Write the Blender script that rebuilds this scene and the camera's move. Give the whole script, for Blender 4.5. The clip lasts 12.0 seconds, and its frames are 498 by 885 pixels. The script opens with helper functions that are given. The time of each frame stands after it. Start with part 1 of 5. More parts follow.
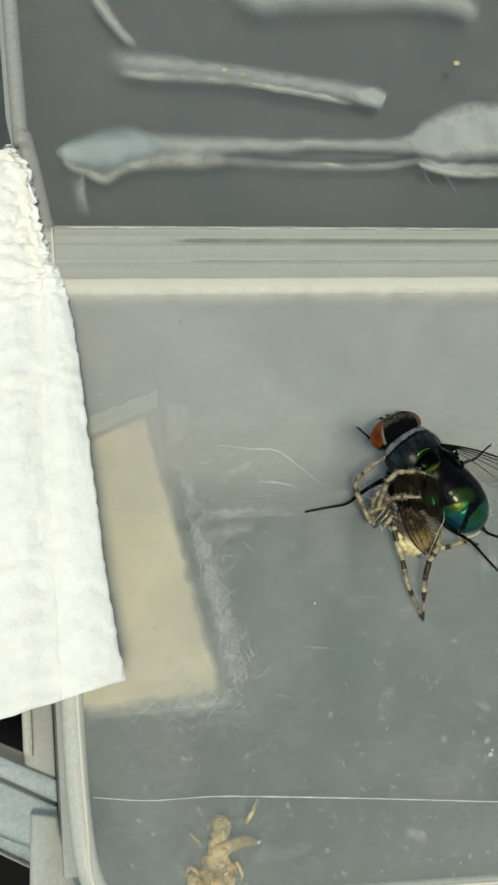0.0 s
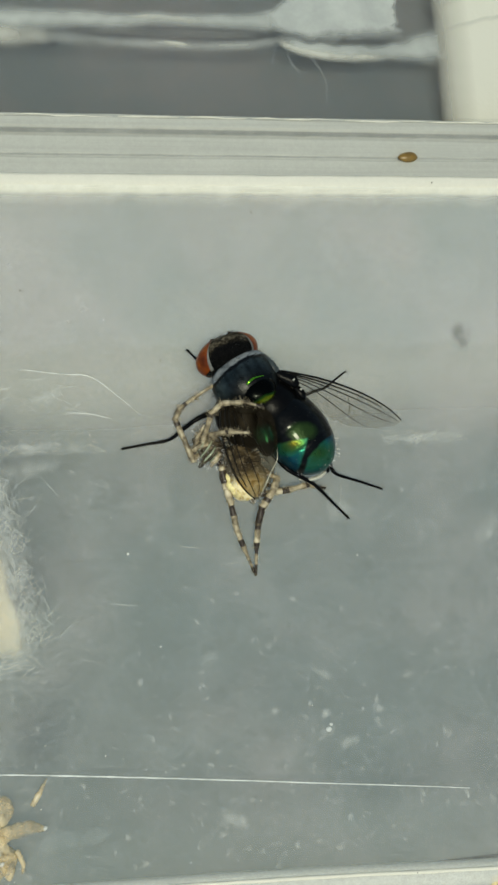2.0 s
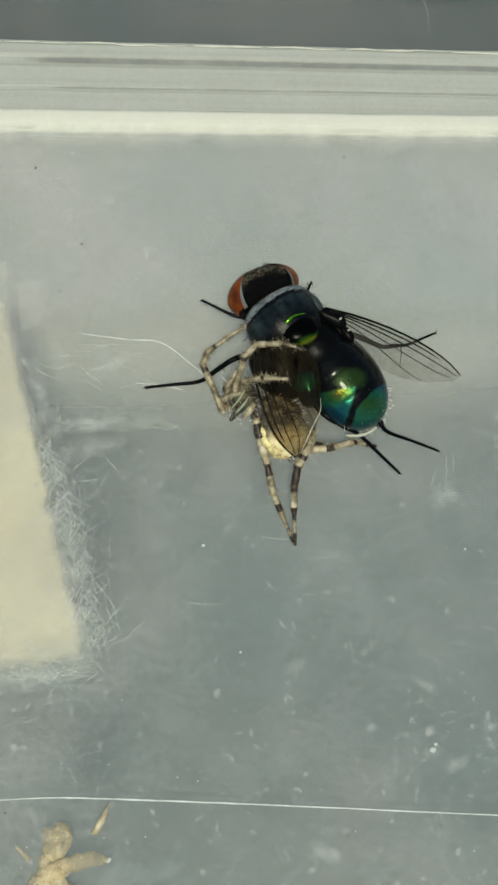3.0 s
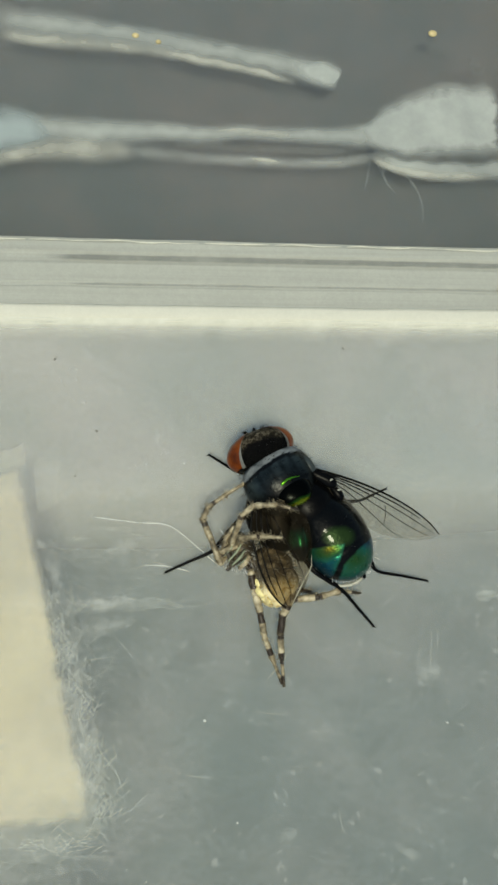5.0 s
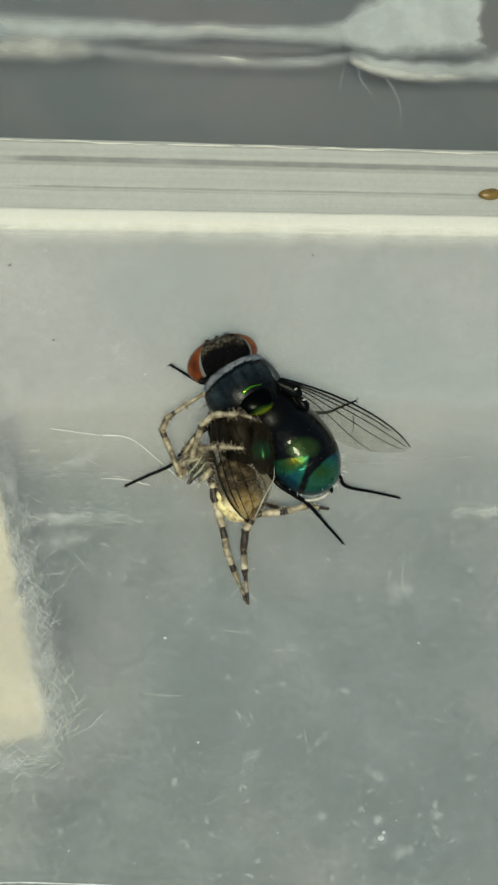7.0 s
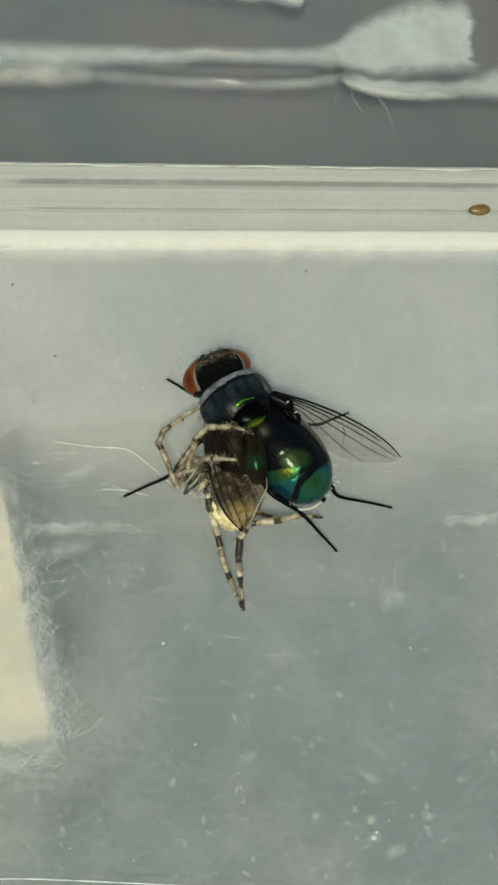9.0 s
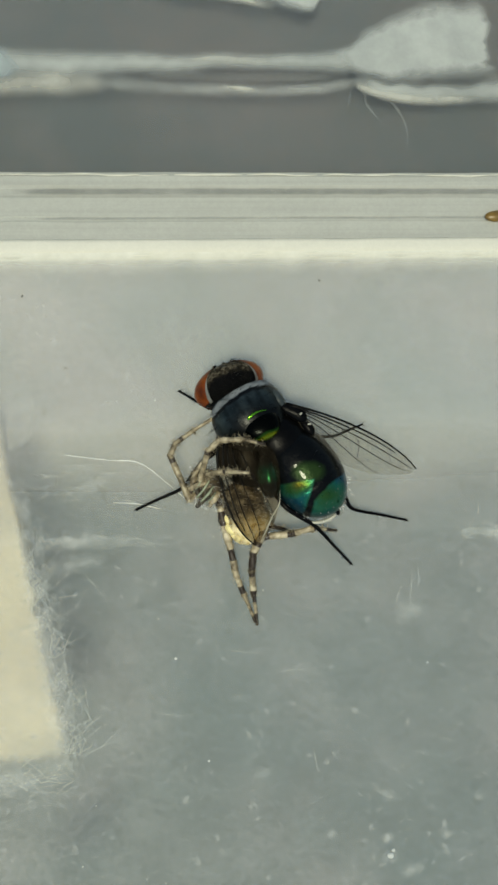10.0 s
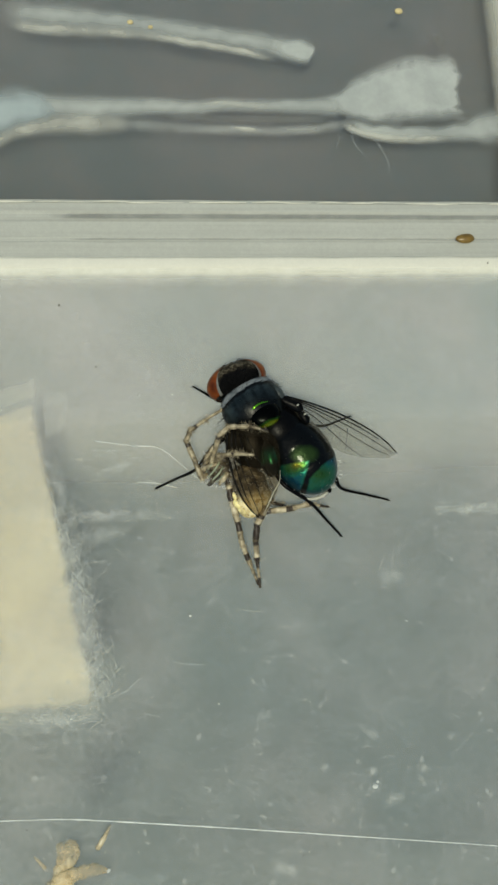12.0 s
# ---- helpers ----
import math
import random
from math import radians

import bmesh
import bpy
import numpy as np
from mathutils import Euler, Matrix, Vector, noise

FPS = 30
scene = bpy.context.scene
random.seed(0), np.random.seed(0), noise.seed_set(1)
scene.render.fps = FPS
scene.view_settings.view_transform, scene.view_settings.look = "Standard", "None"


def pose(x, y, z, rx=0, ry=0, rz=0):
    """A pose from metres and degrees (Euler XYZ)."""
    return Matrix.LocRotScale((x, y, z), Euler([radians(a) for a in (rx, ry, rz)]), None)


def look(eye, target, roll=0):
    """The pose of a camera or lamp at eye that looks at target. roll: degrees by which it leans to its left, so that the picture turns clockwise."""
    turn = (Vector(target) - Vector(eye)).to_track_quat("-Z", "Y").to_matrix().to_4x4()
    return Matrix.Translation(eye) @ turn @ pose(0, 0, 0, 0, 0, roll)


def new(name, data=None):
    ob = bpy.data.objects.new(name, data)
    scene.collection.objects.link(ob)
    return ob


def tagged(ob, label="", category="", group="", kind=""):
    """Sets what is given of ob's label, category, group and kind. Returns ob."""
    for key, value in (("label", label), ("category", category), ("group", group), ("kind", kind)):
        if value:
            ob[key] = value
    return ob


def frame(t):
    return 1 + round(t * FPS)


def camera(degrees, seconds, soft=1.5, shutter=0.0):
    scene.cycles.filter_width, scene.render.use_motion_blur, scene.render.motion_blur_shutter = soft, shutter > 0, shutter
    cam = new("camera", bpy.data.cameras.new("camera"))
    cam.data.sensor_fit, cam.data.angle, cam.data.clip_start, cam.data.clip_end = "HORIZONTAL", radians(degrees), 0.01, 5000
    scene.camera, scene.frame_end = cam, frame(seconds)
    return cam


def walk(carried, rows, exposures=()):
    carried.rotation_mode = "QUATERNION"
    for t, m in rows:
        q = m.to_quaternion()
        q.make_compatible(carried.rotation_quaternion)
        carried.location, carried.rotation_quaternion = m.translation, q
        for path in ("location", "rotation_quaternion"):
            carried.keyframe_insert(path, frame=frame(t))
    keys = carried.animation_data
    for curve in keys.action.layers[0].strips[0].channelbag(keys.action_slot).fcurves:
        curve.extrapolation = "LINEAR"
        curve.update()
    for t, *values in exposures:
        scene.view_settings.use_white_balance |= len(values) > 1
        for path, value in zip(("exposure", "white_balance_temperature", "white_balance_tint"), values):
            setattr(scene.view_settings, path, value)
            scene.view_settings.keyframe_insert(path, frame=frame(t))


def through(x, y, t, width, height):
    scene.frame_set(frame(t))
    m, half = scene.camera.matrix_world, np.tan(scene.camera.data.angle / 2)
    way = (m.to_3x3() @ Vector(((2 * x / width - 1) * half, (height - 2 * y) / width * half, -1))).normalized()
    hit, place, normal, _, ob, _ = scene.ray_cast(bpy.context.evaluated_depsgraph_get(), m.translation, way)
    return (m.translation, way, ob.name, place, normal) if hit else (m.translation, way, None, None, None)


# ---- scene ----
# The camera and its way (metres, degrees).
cam = camera(24.87, 12.0, soft=2.7)
walk(cam, [
    (0, pose(-0.02402, -0.01620, 0.06928, 14.861, -11.898, -5.323)),
    (0.5, pose(-0.01892, -0.01619, 0.07387, 13.478, -11.344, -4.556)),
    (1, pose(-0.01506, -0.01746, 0.07105, 13.154, -11.587, -4.534)),
    (1.5, pose(-0.01342, -0.01815, 0.06977, 12.945, -11.413, -4.585)),
    (2, pose(-0.01031, -0.01515, 0.06183, 11.285, -11.092, -4.497)),
    (2.5, pose(-0.00881, -0.01479, 0.05681, 10.091, -10.122, -3.966)),
    (3, pose(-0.01100, -0.01433, 0.05348, 10.773, -8.942, -3.672)),
    (3.2, pose(-0.01170, -0.01121, 0.05449, 10.198, -8.521, -3.087)),
    (3.5, pose(-0.01181, -0.00784, 0.05662, 10.437, -9.314, -2.684)),
    (3.7, pose(-0.01630, -0.00423, 0.05872, 9.691, -12.555, -2.631)),
    (5.3, pose(-0.01130, -0.00643, 0.05843, 10.804, -9.956, -2.501)),
    (5.5, pose(-0.01020, -0.00675, 0.05801, 10.568, -9.449, -2.291)),
    (6, pose(-0.01137, -0.00761, 0.05722, 9.758, -9.413, -2.617)),
    (6.5, pose(-0.00930, -0.00905, 0.05585, 9.440, -8.078, -2.539)),
    (7, pose(-0.00957, -0.00812, 0.05653, 8.645, -9.403, -2.380)),
    (7.5, pose(-0.00761, -0.00716, 0.05812, 8.202, -8.416, -2.352)),
    (7.7, pose(-0.00797, -0.00798, 0.05827, 9.067, -8.114, -2.367)),
    (9.3, pose(-0.00789, -0.00812, 0.05871, 8.732, -7.675, -2.575)),
    (9.5, pose(-0.00823, -0.00788, 0.05800, 8.645, -8.384, -2.738)),
    (10, pose(-0.00741, -0.00728, 0.05805, 8.782, -6.638, -2.583)),
    (10.5, pose(-0.01086, -0.00855, 0.06501, 9.787, -7.611, -2.490)),
    (11, pose(-0.01191, -0.01027, 0.06794, 10.561, -8.148, -2.753)),
    (11.5, pose(-0.01008, -0.01033, 0.06735, 10.364, -7.350, -2.630)),
    (12, pose(-0.00943, -0.01123, 0.06687, 10.410, -7.117, -2.588)),
], exposures=[(0, -0.13, 7000, -1), (0.5, -0.01, 7000, -2), (1, 0.10, 6900, -2), (2.5, 0.06, 6900, -3), (5, 0.06, 7050, -3), (10, 0.07, 7050, -3), (12, 0.0, 7050, -3)])

# ---- daylight ----
world = bpy.data.worlds.new("sky")
scene.world = world
world.use_nodes = True
sky = world.node_tree.nodes.new("ShaderNodeTexSky")
sky.sky_type, sky.sun_disc = "NISHITA", False
sky.sun_elevation, sky.sun_rotation = radians(72), radians(210)
background = world.node_tree.nodes["Background"]
background.inputs["Strength"].default_value = 0.13
world.node_tree.links.new(sky.outputs[0], background.inputs["Color"])
sun_data = bpy.data.lights.new("sun", "SUN")
sun_data.energy, sun_data.angle, sun_data.color = 2.8, radians(11), (1.0, 0.93, 0.80)
sun = new("sun", sun_data)
sun.matrix_world = look((-0.15, -0.26, 0.95), (0, 0, 0))

MM = 0.001


# ---- materials ----
class Nodes:
    """A small wrapper to write node materials briefly."""

    def __init__(self, name):
        self.mat = bpy.data.materials.new(name)
        self.mat.use_nodes = True
        self.tree = self.mat.node_tree
        self.bsdf = self.tree.nodes["Principled BSDF"]
        self.out = self.tree.nodes["Material Output"]

    def add(self, kind, **settings):
        n = self.tree.nodes.new(kind)
        for k, v in settings.items():
            n.inputs[k].default_value = v
        return n

    def link(self, a, b):
        self.tree.links.new(a, b)

    def coords(self):
        return self.add("ShaderNodeTexCoord").outputs["Object"]

    def noise(self, scale, detail=4.0, rough=0.55, vector=None):
        n = self.add("ShaderNodeTexNoise", Scale=scale, Detail=detail, Roughness=rough)
        self.link(vector if vector else self.coords(), n.inputs["Vector"])
        return n.outputs["Fac"]

    def ramp(self, fac, *stops):
        n = self.add("ShaderNodeValToRGB")
        el = n.color_ramp.elements
        while len(el) < len(stops):
            el.new(0.5)
        for e, (p, c) in zip(el, stops):
            e.position = p
            e.color = (*c, 1) if isinstance(c, tuple) else (c, c, c, 1)
        self.link(fac, n.inputs["Fac"])
        return n.outputs["Color"]

    def attribute(self, name):
        n = self.add("ShaderNodeAttribute")
        n.attribute_name = name
        return n.outputs["Fac"]

    def mix(self, fac, a, b, blend="MIX"):
        n = self.add("ShaderNodeMix")
        n.data_type, n.blend_type = "RGBA", blend
        for socket, v in ((n.inputs["Factor"], fac), (n.inputs[6], a), (n.inputs[7], b)):
            if isinstance(v, bpy.types.NodeSocket):
                self.link(v, socket)
            else:
                socket.default_value = (*v, 1) if isinstance(v, tuple) else v
        return n.outputs[2]

    def math(self, op, a, b=0.0):
        n = self.add("ShaderNodeMath")
        n.operation = op
        for socket, v in zip(n.inputs, (a, b)):
            if isinstance(v, bpy.types.NodeSocket):
                self.link(v, socket)
            else:
                socket.default_value = v
        return n.outputs[0]

    def bump(self, height, strength, distance):
        n = self.add("ShaderNodeBump", Strength=strength, Distance=distance)
        self.link(height, n.inputs["Height"])
        self.link(n.outputs[0], self.bsdf.inputs["Normal"])

    def set(self, **values):
        for k, v in values.items():
            socket = self.bsdf.inputs[k.replace("_", " ")]
            if isinstance(v, bpy.types.NodeSocket):
                self.link(v, socket)
            else:
                socket.default_value = (*v, 1) if isinstance(v, tuple) else v

    def see_through(self, cover, tint=(0.985, 0.99, 0.985)):
        """Clear where cover is 0, the surface where it is 1."""
        clear = self.add("ShaderNodeBsdfTransparent", Color=(*tint, 1))
        mixer = self.add("ShaderNodeMixShader")
        if isinstance(cover, bpy.types.NodeSocket):
            self.link(cover, mixer.inputs[0])
        else:
            mixer.inputs[0].default_value = cover
        self.link(clear.outputs[0], mixer.inputs[1])
        self.link(self.bsdf.outputs[0], mixer.inputs[2])
        self.link(mixer.outputs[0], self.out.inputs["Surface"])
        return self.mat


def hazy_plastic(name, colour, low, high, rough=0.3, warm=None, specks=0.0, sky_sheen=0.0, drawn=0.0):
    """Clear plastic, clouded by dust and fine scratches, with painted haze where a slope reflects the sky; drawn:
    streaks along x.
    """
    n = Nodes(name)
    co = n.coords()
    broad = n.noise(90, 4, 0.6, co)
    middle = n.noise(420, 4, 0.65, co)
    fine = n.noise(2600, 4, 0.7, co)
    streaks = []
    for turn, sx, sy in ((0.5, 500, 2600), (-0.9, 500, 2600), (0.0, 40, 3600)):
        stretch = n.add("ShaderNodeMapping")
        stretch.inputs["Rotation"].default_value = (0, 0, turn)
        stretch.inputs["Scale"].default_value = (sx, sy, 400)
        n.link(co, stretch.inputs["Vector"])
        streak = n.add("ShaderNodeTexNoise", Scale=1.0, Detail=3.0)
        n.link(stretch.outputs[0], streak.inputs["Vector"])
        streaks.append(streak.outputs["Fac"])
    grain = n.noise(8500, 3, 0.6, co)
    amount = n.math("ADD", n.math("MULTIPLY", broad, 0.20), n.math("MULTIPLY", middle, 0.16))
    amount = n.math("ADD", amount, n.math("ADD", n.math("MULTIPLY", fine, 0.24), n.math("MULTIPLY", grain, 0.22)))
    amount = n.math("ADD", amount, n.math("MULTIPLY", n.math("ADD", streaks[0], streaks[1]), 0.03))
    cover = n.ramp(amount, (0.40, low), (0.60, high))
    if sky_sheen:
        cover = n.math("ADD", cover, n.math("MULTIPLY", n.attribute("sheen_mask"), sky_sheen))
    if specks:
        grains = n.math("MULTIPLY", n.ramp(n.noise(1700, 2, 0.5, co), (0.66, 0.0), (0.74, specks)), n.ramp(middle, (0.4, 0.1), (0.6, 1.0)))
        cover = n.math("MAXIMUM", cover, grains)
        tiny = n.math("MULTIPLY", n.ramp(n.noise(6500, 2, 0.5, co), (0.68, 0.0), (0.76, specks * 1.5)), n.ramp(middle, (0.42, 0.15), (0.6, 1.0)))
        cover = n.math("MAXIMUM", cover, tiny)
    tone = n.mix(n.ramp(broad, (0.38, 0.0), (0.62, 1.0)), colour, warm or colour)
    if drawn:
        tone = n.mix(n.math("MULTIPLY", n.ramp(streaks[2], (0.42, 0.0), (0.66, 1.0)), drawn), tone, tuple(c * 0.55 for c in colour))
    n.set(Base_Color=tone, Roughness=rough, IOR=1.3)
    n.bump(fine, 0.15, 0.0002)
    return n.see_through(cover)


def plain(name, colour, rough=0.5, metal=0.0, grain=900, vary=0.25, bump=0.2, depth=0.0001, **more):
    n = Nodes(name)
    co = n.coords()
    a, b = n.noise(grain, 5, 0.6, co), n.noise(grain * 0.13, 3, 0.5, co)
    dark = tuple(c * (1 - vary) for c in colour)
    light = tuple(min(1, c * (1 + vary)) for c in colour)
    tone = n.mix(n.ramp(n.math("ADD", n.math("MULTIPLY", a, 0.5), n.math("MULTIPLY", b, 0.5)), (0.35, 0.0), (0.65, 1.0)), dark, light)
    n.set(Base_Color=tone, Roughness=rough, Metallic=metal, **more)
    n.bump(a, bump, depth)
    return n.mat


TABLE = plain("black_table_paint", (0.006, 0.006, 0.007), 0.55, grain=300, IOR=1.12)
FLOOR_PLASTIC = hazy_plastic("hazy_clear_plastic", (0.478, 0.52, 0.51), 0.08, 0.28, 0.32, (0.57, 0.56, 0.54), 0.30, sky_sheen=0.15)


def mottled_board(name, one, two, scale):
    n = Nodes(name)
    co = n.coords()
    blot = n.math("ADD", n.math("MULTIPLY", n.noise(scale, 3, 0.5, co), 0.75), n.math("MULTIPLY", n.noise(scale * 9, 4, 0.6, co), 0.25))
    n.set(Base_Color=n.mix(n.ramp(blot, (0.38, 0.0), (0.62, 1.0)), one, two), Roughness=0.8)
    n.bump(n.noise(900, 4, 0.6, co), 0.1, 0.0001)
    return n.mat


LINER = mottled_board("grey_liner_board", (0.124, 0.152, 0.158), (0.142, 0.159, 0.161), 60)
DARK_LINER = mottled_board("dark_liner_board", (0.078, 0.092, 0.098), (0.118, 0.112, 0.112), 75)
FAR_PLASTIC = hazy_plastic("dark_clear_plastic", (0.36, 0.37, 0.37), 0.05, 0.16, 0.22)
RAIL_PLASTIC = hazy_plastic("milky_rail_plastic", (0.45, 0.450, 0.400), 0.8, 0.95, 0.35, drawn=0.22)
LEDGE_PLASTIC = hazy_plastic("grey_ledge_plastic", (0.40, 0.41, 0.39), 0.75, 0.95, 0.4)
# paler than the rail: the lip's sunlit brightness is put into the colour
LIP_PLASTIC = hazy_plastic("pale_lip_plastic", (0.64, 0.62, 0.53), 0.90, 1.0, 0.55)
RIM_PLASTIC = hazy_plastic("milky_rim_plastic", (0.61, 0.61, 0.56), 0.55, 0.8, 0.3)
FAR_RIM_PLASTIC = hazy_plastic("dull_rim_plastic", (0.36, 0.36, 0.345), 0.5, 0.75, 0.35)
FLANGE_PLASTIC = hazy_plastic("bluish_flange_plastic", (0.58, 0.66, 0.68), 0.35, 0.7, 0.25)
TISSUE = plain("white_tissue", (0.86, 0.85, 0.80), 0.9, grain=1500, vary=0.05, bump=0.4, depth=0.0003)
BLACK = plain("black_chitin", (0.0018, 0.0018, 0.0018), 0.32, grain=3000, vary=0.4, bump=0.35, depth=0.00006, IOR=1.16)
SHOULDER = plain("grey_blue_shoulder", (0.030, 0.037, 0.038), 0.45, grain=2600, vary=0.4, bump=0.3, IOR=1.3)
SQUAMA = plain("pale_squama", (0.34, 0.33, 0.27), 0.35, grain=2600)
PALE_EDGE = plain("pale_wing_edge", (0.32, 0.30, 0.22), 0.2, grain=2600)
SEED = plain("brown_speck", (0.17, 0.10, 0.016), 0.35, grain=2500, vary=0.4)

HAIR_GREY = plain("grey_hair", (0.25, 0.24, 0.2), 0.4)
HAIR_WHITE = plain("white_hair", (0.85, 0.85, 0.82), 0.35)


def fine_marks(name, colour, cover):
    n = Nodes(name)
    a = n.noise(900, 3, 0.5)
    n.set(Base_Color=colour, Roughness=0.4)
    return n.see_through(n.ramp(a, (0.3, cover * 0.4), (0.7, cover)))




def husk_material(name, deep, pale, low, high):
    """Thin dry skin: clear in places, folded and denser in others."""
    n = Nodes(name)
    co = n.coords()
    a, b = n.noise(800, 5, 0.65, co), n.noise(2600, 4, 0.6, co)
    n.set(Base_Color=n.mix(n.ramp(a, (0.35, 0.0), (0.65, 1.0)), deep, pale), Roughness=0.35)
    n.bump(b, 0.7, 0.0002)
    return n.see_through(n.ramp(n.math("ADD", n.math("MULTIPLY", a, 0.7), n.math("MULTIPLY", b, 0.3)), (0.38, low), (0.6, high)))


HUSK = husk_material("amber_husk", (0.60, 0.40, 0.15), (0.86, 0.71, 0.44), 0.05, 0.48)
HUSK_DARK = husk_material("dark_husk", (0.10, 0.09, 0.09), (0.16, 0.14, 0.13), 0.5, 0.8)
FIBRE = fine_marks("fibre_glint", (0.88, 0.88, 0.82), 0.48)
THREAD = fine_marks("thread_glint", (0.84, 0.86, 0.82), 0.8)
SCRATCH = fine_marks("scratch_glint", (0.80, 0.81, 0.74), 0.40)
WISP = fine_marks("silk_wisp", (0.6, 0.62, 0.6), 0.10)
DUST = fine_marks("pale_dust", (0.74, 0.75, 0.71), 0.72)
CREAM_PATCH = plain("cream_patch", (0.74, 0.58, 0.27), 0.5, grain=3200, vary=0.5, bump=0.8, depth=0.0002)
GLOSSY_PALE = plain("glossy_pale_green", (0.30, 0.33, 0.22), 0.12, grain=1800, vary=0.6)
AMBER = plain("amber_gloss", (0.62, 0.50, 0.25), 0.15, grain=2000)
SILVER = plain("silver_rim", (0.11, 0.11, 0.10), 0.5, grain=5000, vary=0.4)
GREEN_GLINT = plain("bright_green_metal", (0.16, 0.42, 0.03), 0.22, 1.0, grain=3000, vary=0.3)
GRIT = plain("dark_grit", (0.13, 0.12, 0.10), 0.7)


def film_material(name, one, two, low, high, scale=350, ragged=0.0):
    """A thin film whose own thickness fades at the rim."""
    n = Nodes(name)
    co = n.coords()
    a = n.noise(scale, 5, 0.6, co)
    edge = n.attribute("cover")
    if ragged:
        torn = n.math("MULTIPLY", n.math("SUBTRACT", n.noise(1100, 5, 0.7, co), 0.5), ragged)
        edge = n.ramp(n.math("ADD", edge, torn), (0.12, 0.0), (0.75, 1.0))
    n.set(Base_Color=n.mix(a, one, two), Roughness=0.75)
    n.bump(n.noise(1800, 3, 0.6, co), 0.2, 0.0001)
    return n.see_through(n.math("MULTIPLY", edge, n.ramp(a, (0.3, low), (0.65, high))), (1, 1, 1))


def head_material():
    """Black behind, a speckled grey-brown brow in front."""
    n = Nodes("dark_head_brown_brow")
    co = n.coords()
    a = n.noise(5200, 4, 0.7, co)
    front = n.ramp(n.math("ADD", n.attribute("along"), n.math("MULTIPLY", n.math("SUBTRACT", n.noise(1400, 4, 0.6, co), 0.5), 0.30)), (0.33, 0.0), (0.48, 1.0))
    brow = n.ramp(a, (0.36, (0.006, 0.005, 0.003)), (0.50, (0.030, 0.024, 0.015)), (0.62, (0.14, 0.12, 0.085)))
    n.set(Base_Color=n.mix(front, (0.0016, 0.0015, 0.0013), brow), Roughness=0.32, IOR=1.14)
    n.bump(a, 0.8, 0.0002)
    return n.mat


def eye_material():
    """Facets of red-brown, darker towards the rim of the eye."""
    n = Nodes("red_brown_eye")
    co = n.coords()
    cells = n.add("ShaderNodeTexVoronoi", Scale=14000.0)
    n.link(co, cells.inputs["Vector"])
    blot = n.noise(900, 4, 0.6, co)
    tone = n.ramp(blot, (0.32, (0.042, 0.008, 0.002)), (0.50, (0.125, 0.026, 0.004)), (0.72, (0.22, 0.060, 0.008)))
    n.set(Base_Color=tone, Roughness=0.28, IOR=1.25)
    n.bump(cells.outputs["Distance"], 0.35, 0.00004)
    return n.mat


def thorax_material():
    """Blue-black, dusted grey, with dark lengthwise stripes and a broken pale band in front."""
    n = Nodes("blue_black_thorax")
    co = n.coords()
    a = n.noise(1500, 4, 0.6, co)
    ragged = n.noise(1300, 5, 0.7, co)
    along = n.attribute("along")
    wave = n.math("ADD", along, n.math("MULTIPLY", n.math("SUBTRACT", ragged, 0.25), 0.10))
    pale = n.ramp(wave, (0.705, 0.0), (0.725, 1.0), (0.785, 0.9), (0.805, 0.0), (0.86, 0.0), (0.875, 0.4), (0.89, 0.4), (0.90, 0.0))
    stripe = n.math("SINE", n.math("MULTIPLY", n.math("ADD", n.attribute("across"), n.math("MULTIPLY", ragged, 0.05)), 40.0))
    stripe = n.ramp(stripe, (0.25, 1.0), (0.9, 0.65))
    dusted = n.mix(n.ramp(n.noise(900, 5, 0.7, co), (0.35, 0.0), (0.65, 1.0)), (0.006, 0.010, 0.012), (0.026, 0.037, 0.041))
    dusted = n.mix(1.0, dusted, stripe, "MULTIPLY")
    base = n.mix(n.ramp(wave, (0.36, 0.0), (0.56, 1.0)), (0.0025, 0.003, 0.003), dusted)
    base = n.mix(n.ramp(wave, (0.655, 0.0), (0.675, 1.0), (0.70, 1.0), (0.72, 0.0)), base, (0.003, 0.0035, 0.004))
    band = n.mix(n.ramp(n.noise(2200, 4, 0.6, co), (0.3, 0.0), (0.65, 1.0)), (0.09, 0.10, 0.105), (0.22, 0.235, 0.24))
    n.set(Base_Color=n.mix(pale, base, band), Roughness=n.ramp(pale, (0, 0.30), (1, 0.6)), Metallic=n.math("SUBTRACT", 0.3, n.math("MULTIPLY", pale, 0.3)), IOR=1.25)
    n.bump(a, 0.4, 0.0001)
    return n.mat


def banded_metal(name, *stops):
    """Black gloss with a metallic colour along the body."""
    n = Nodes(name)
    co = n.coords()
    a = n.noise(2600, 4, 0.6, co)
    along = n.math("ADD", n.attribute("along"), n.math("MULTIPLY", n.math("SUBTRACT", n.noise(900, 3, 0.5, co), 0.5), 0.16))
    n.set(Base_Color=n.ramp(along, *stops), Metallic=0.8, Roughness=n.ramp(a, (0.3, 0.14), (0.7, 0.28)), IOR=1.2)
    n.bump(a, 0.3, 0.00005)
    return n.mat


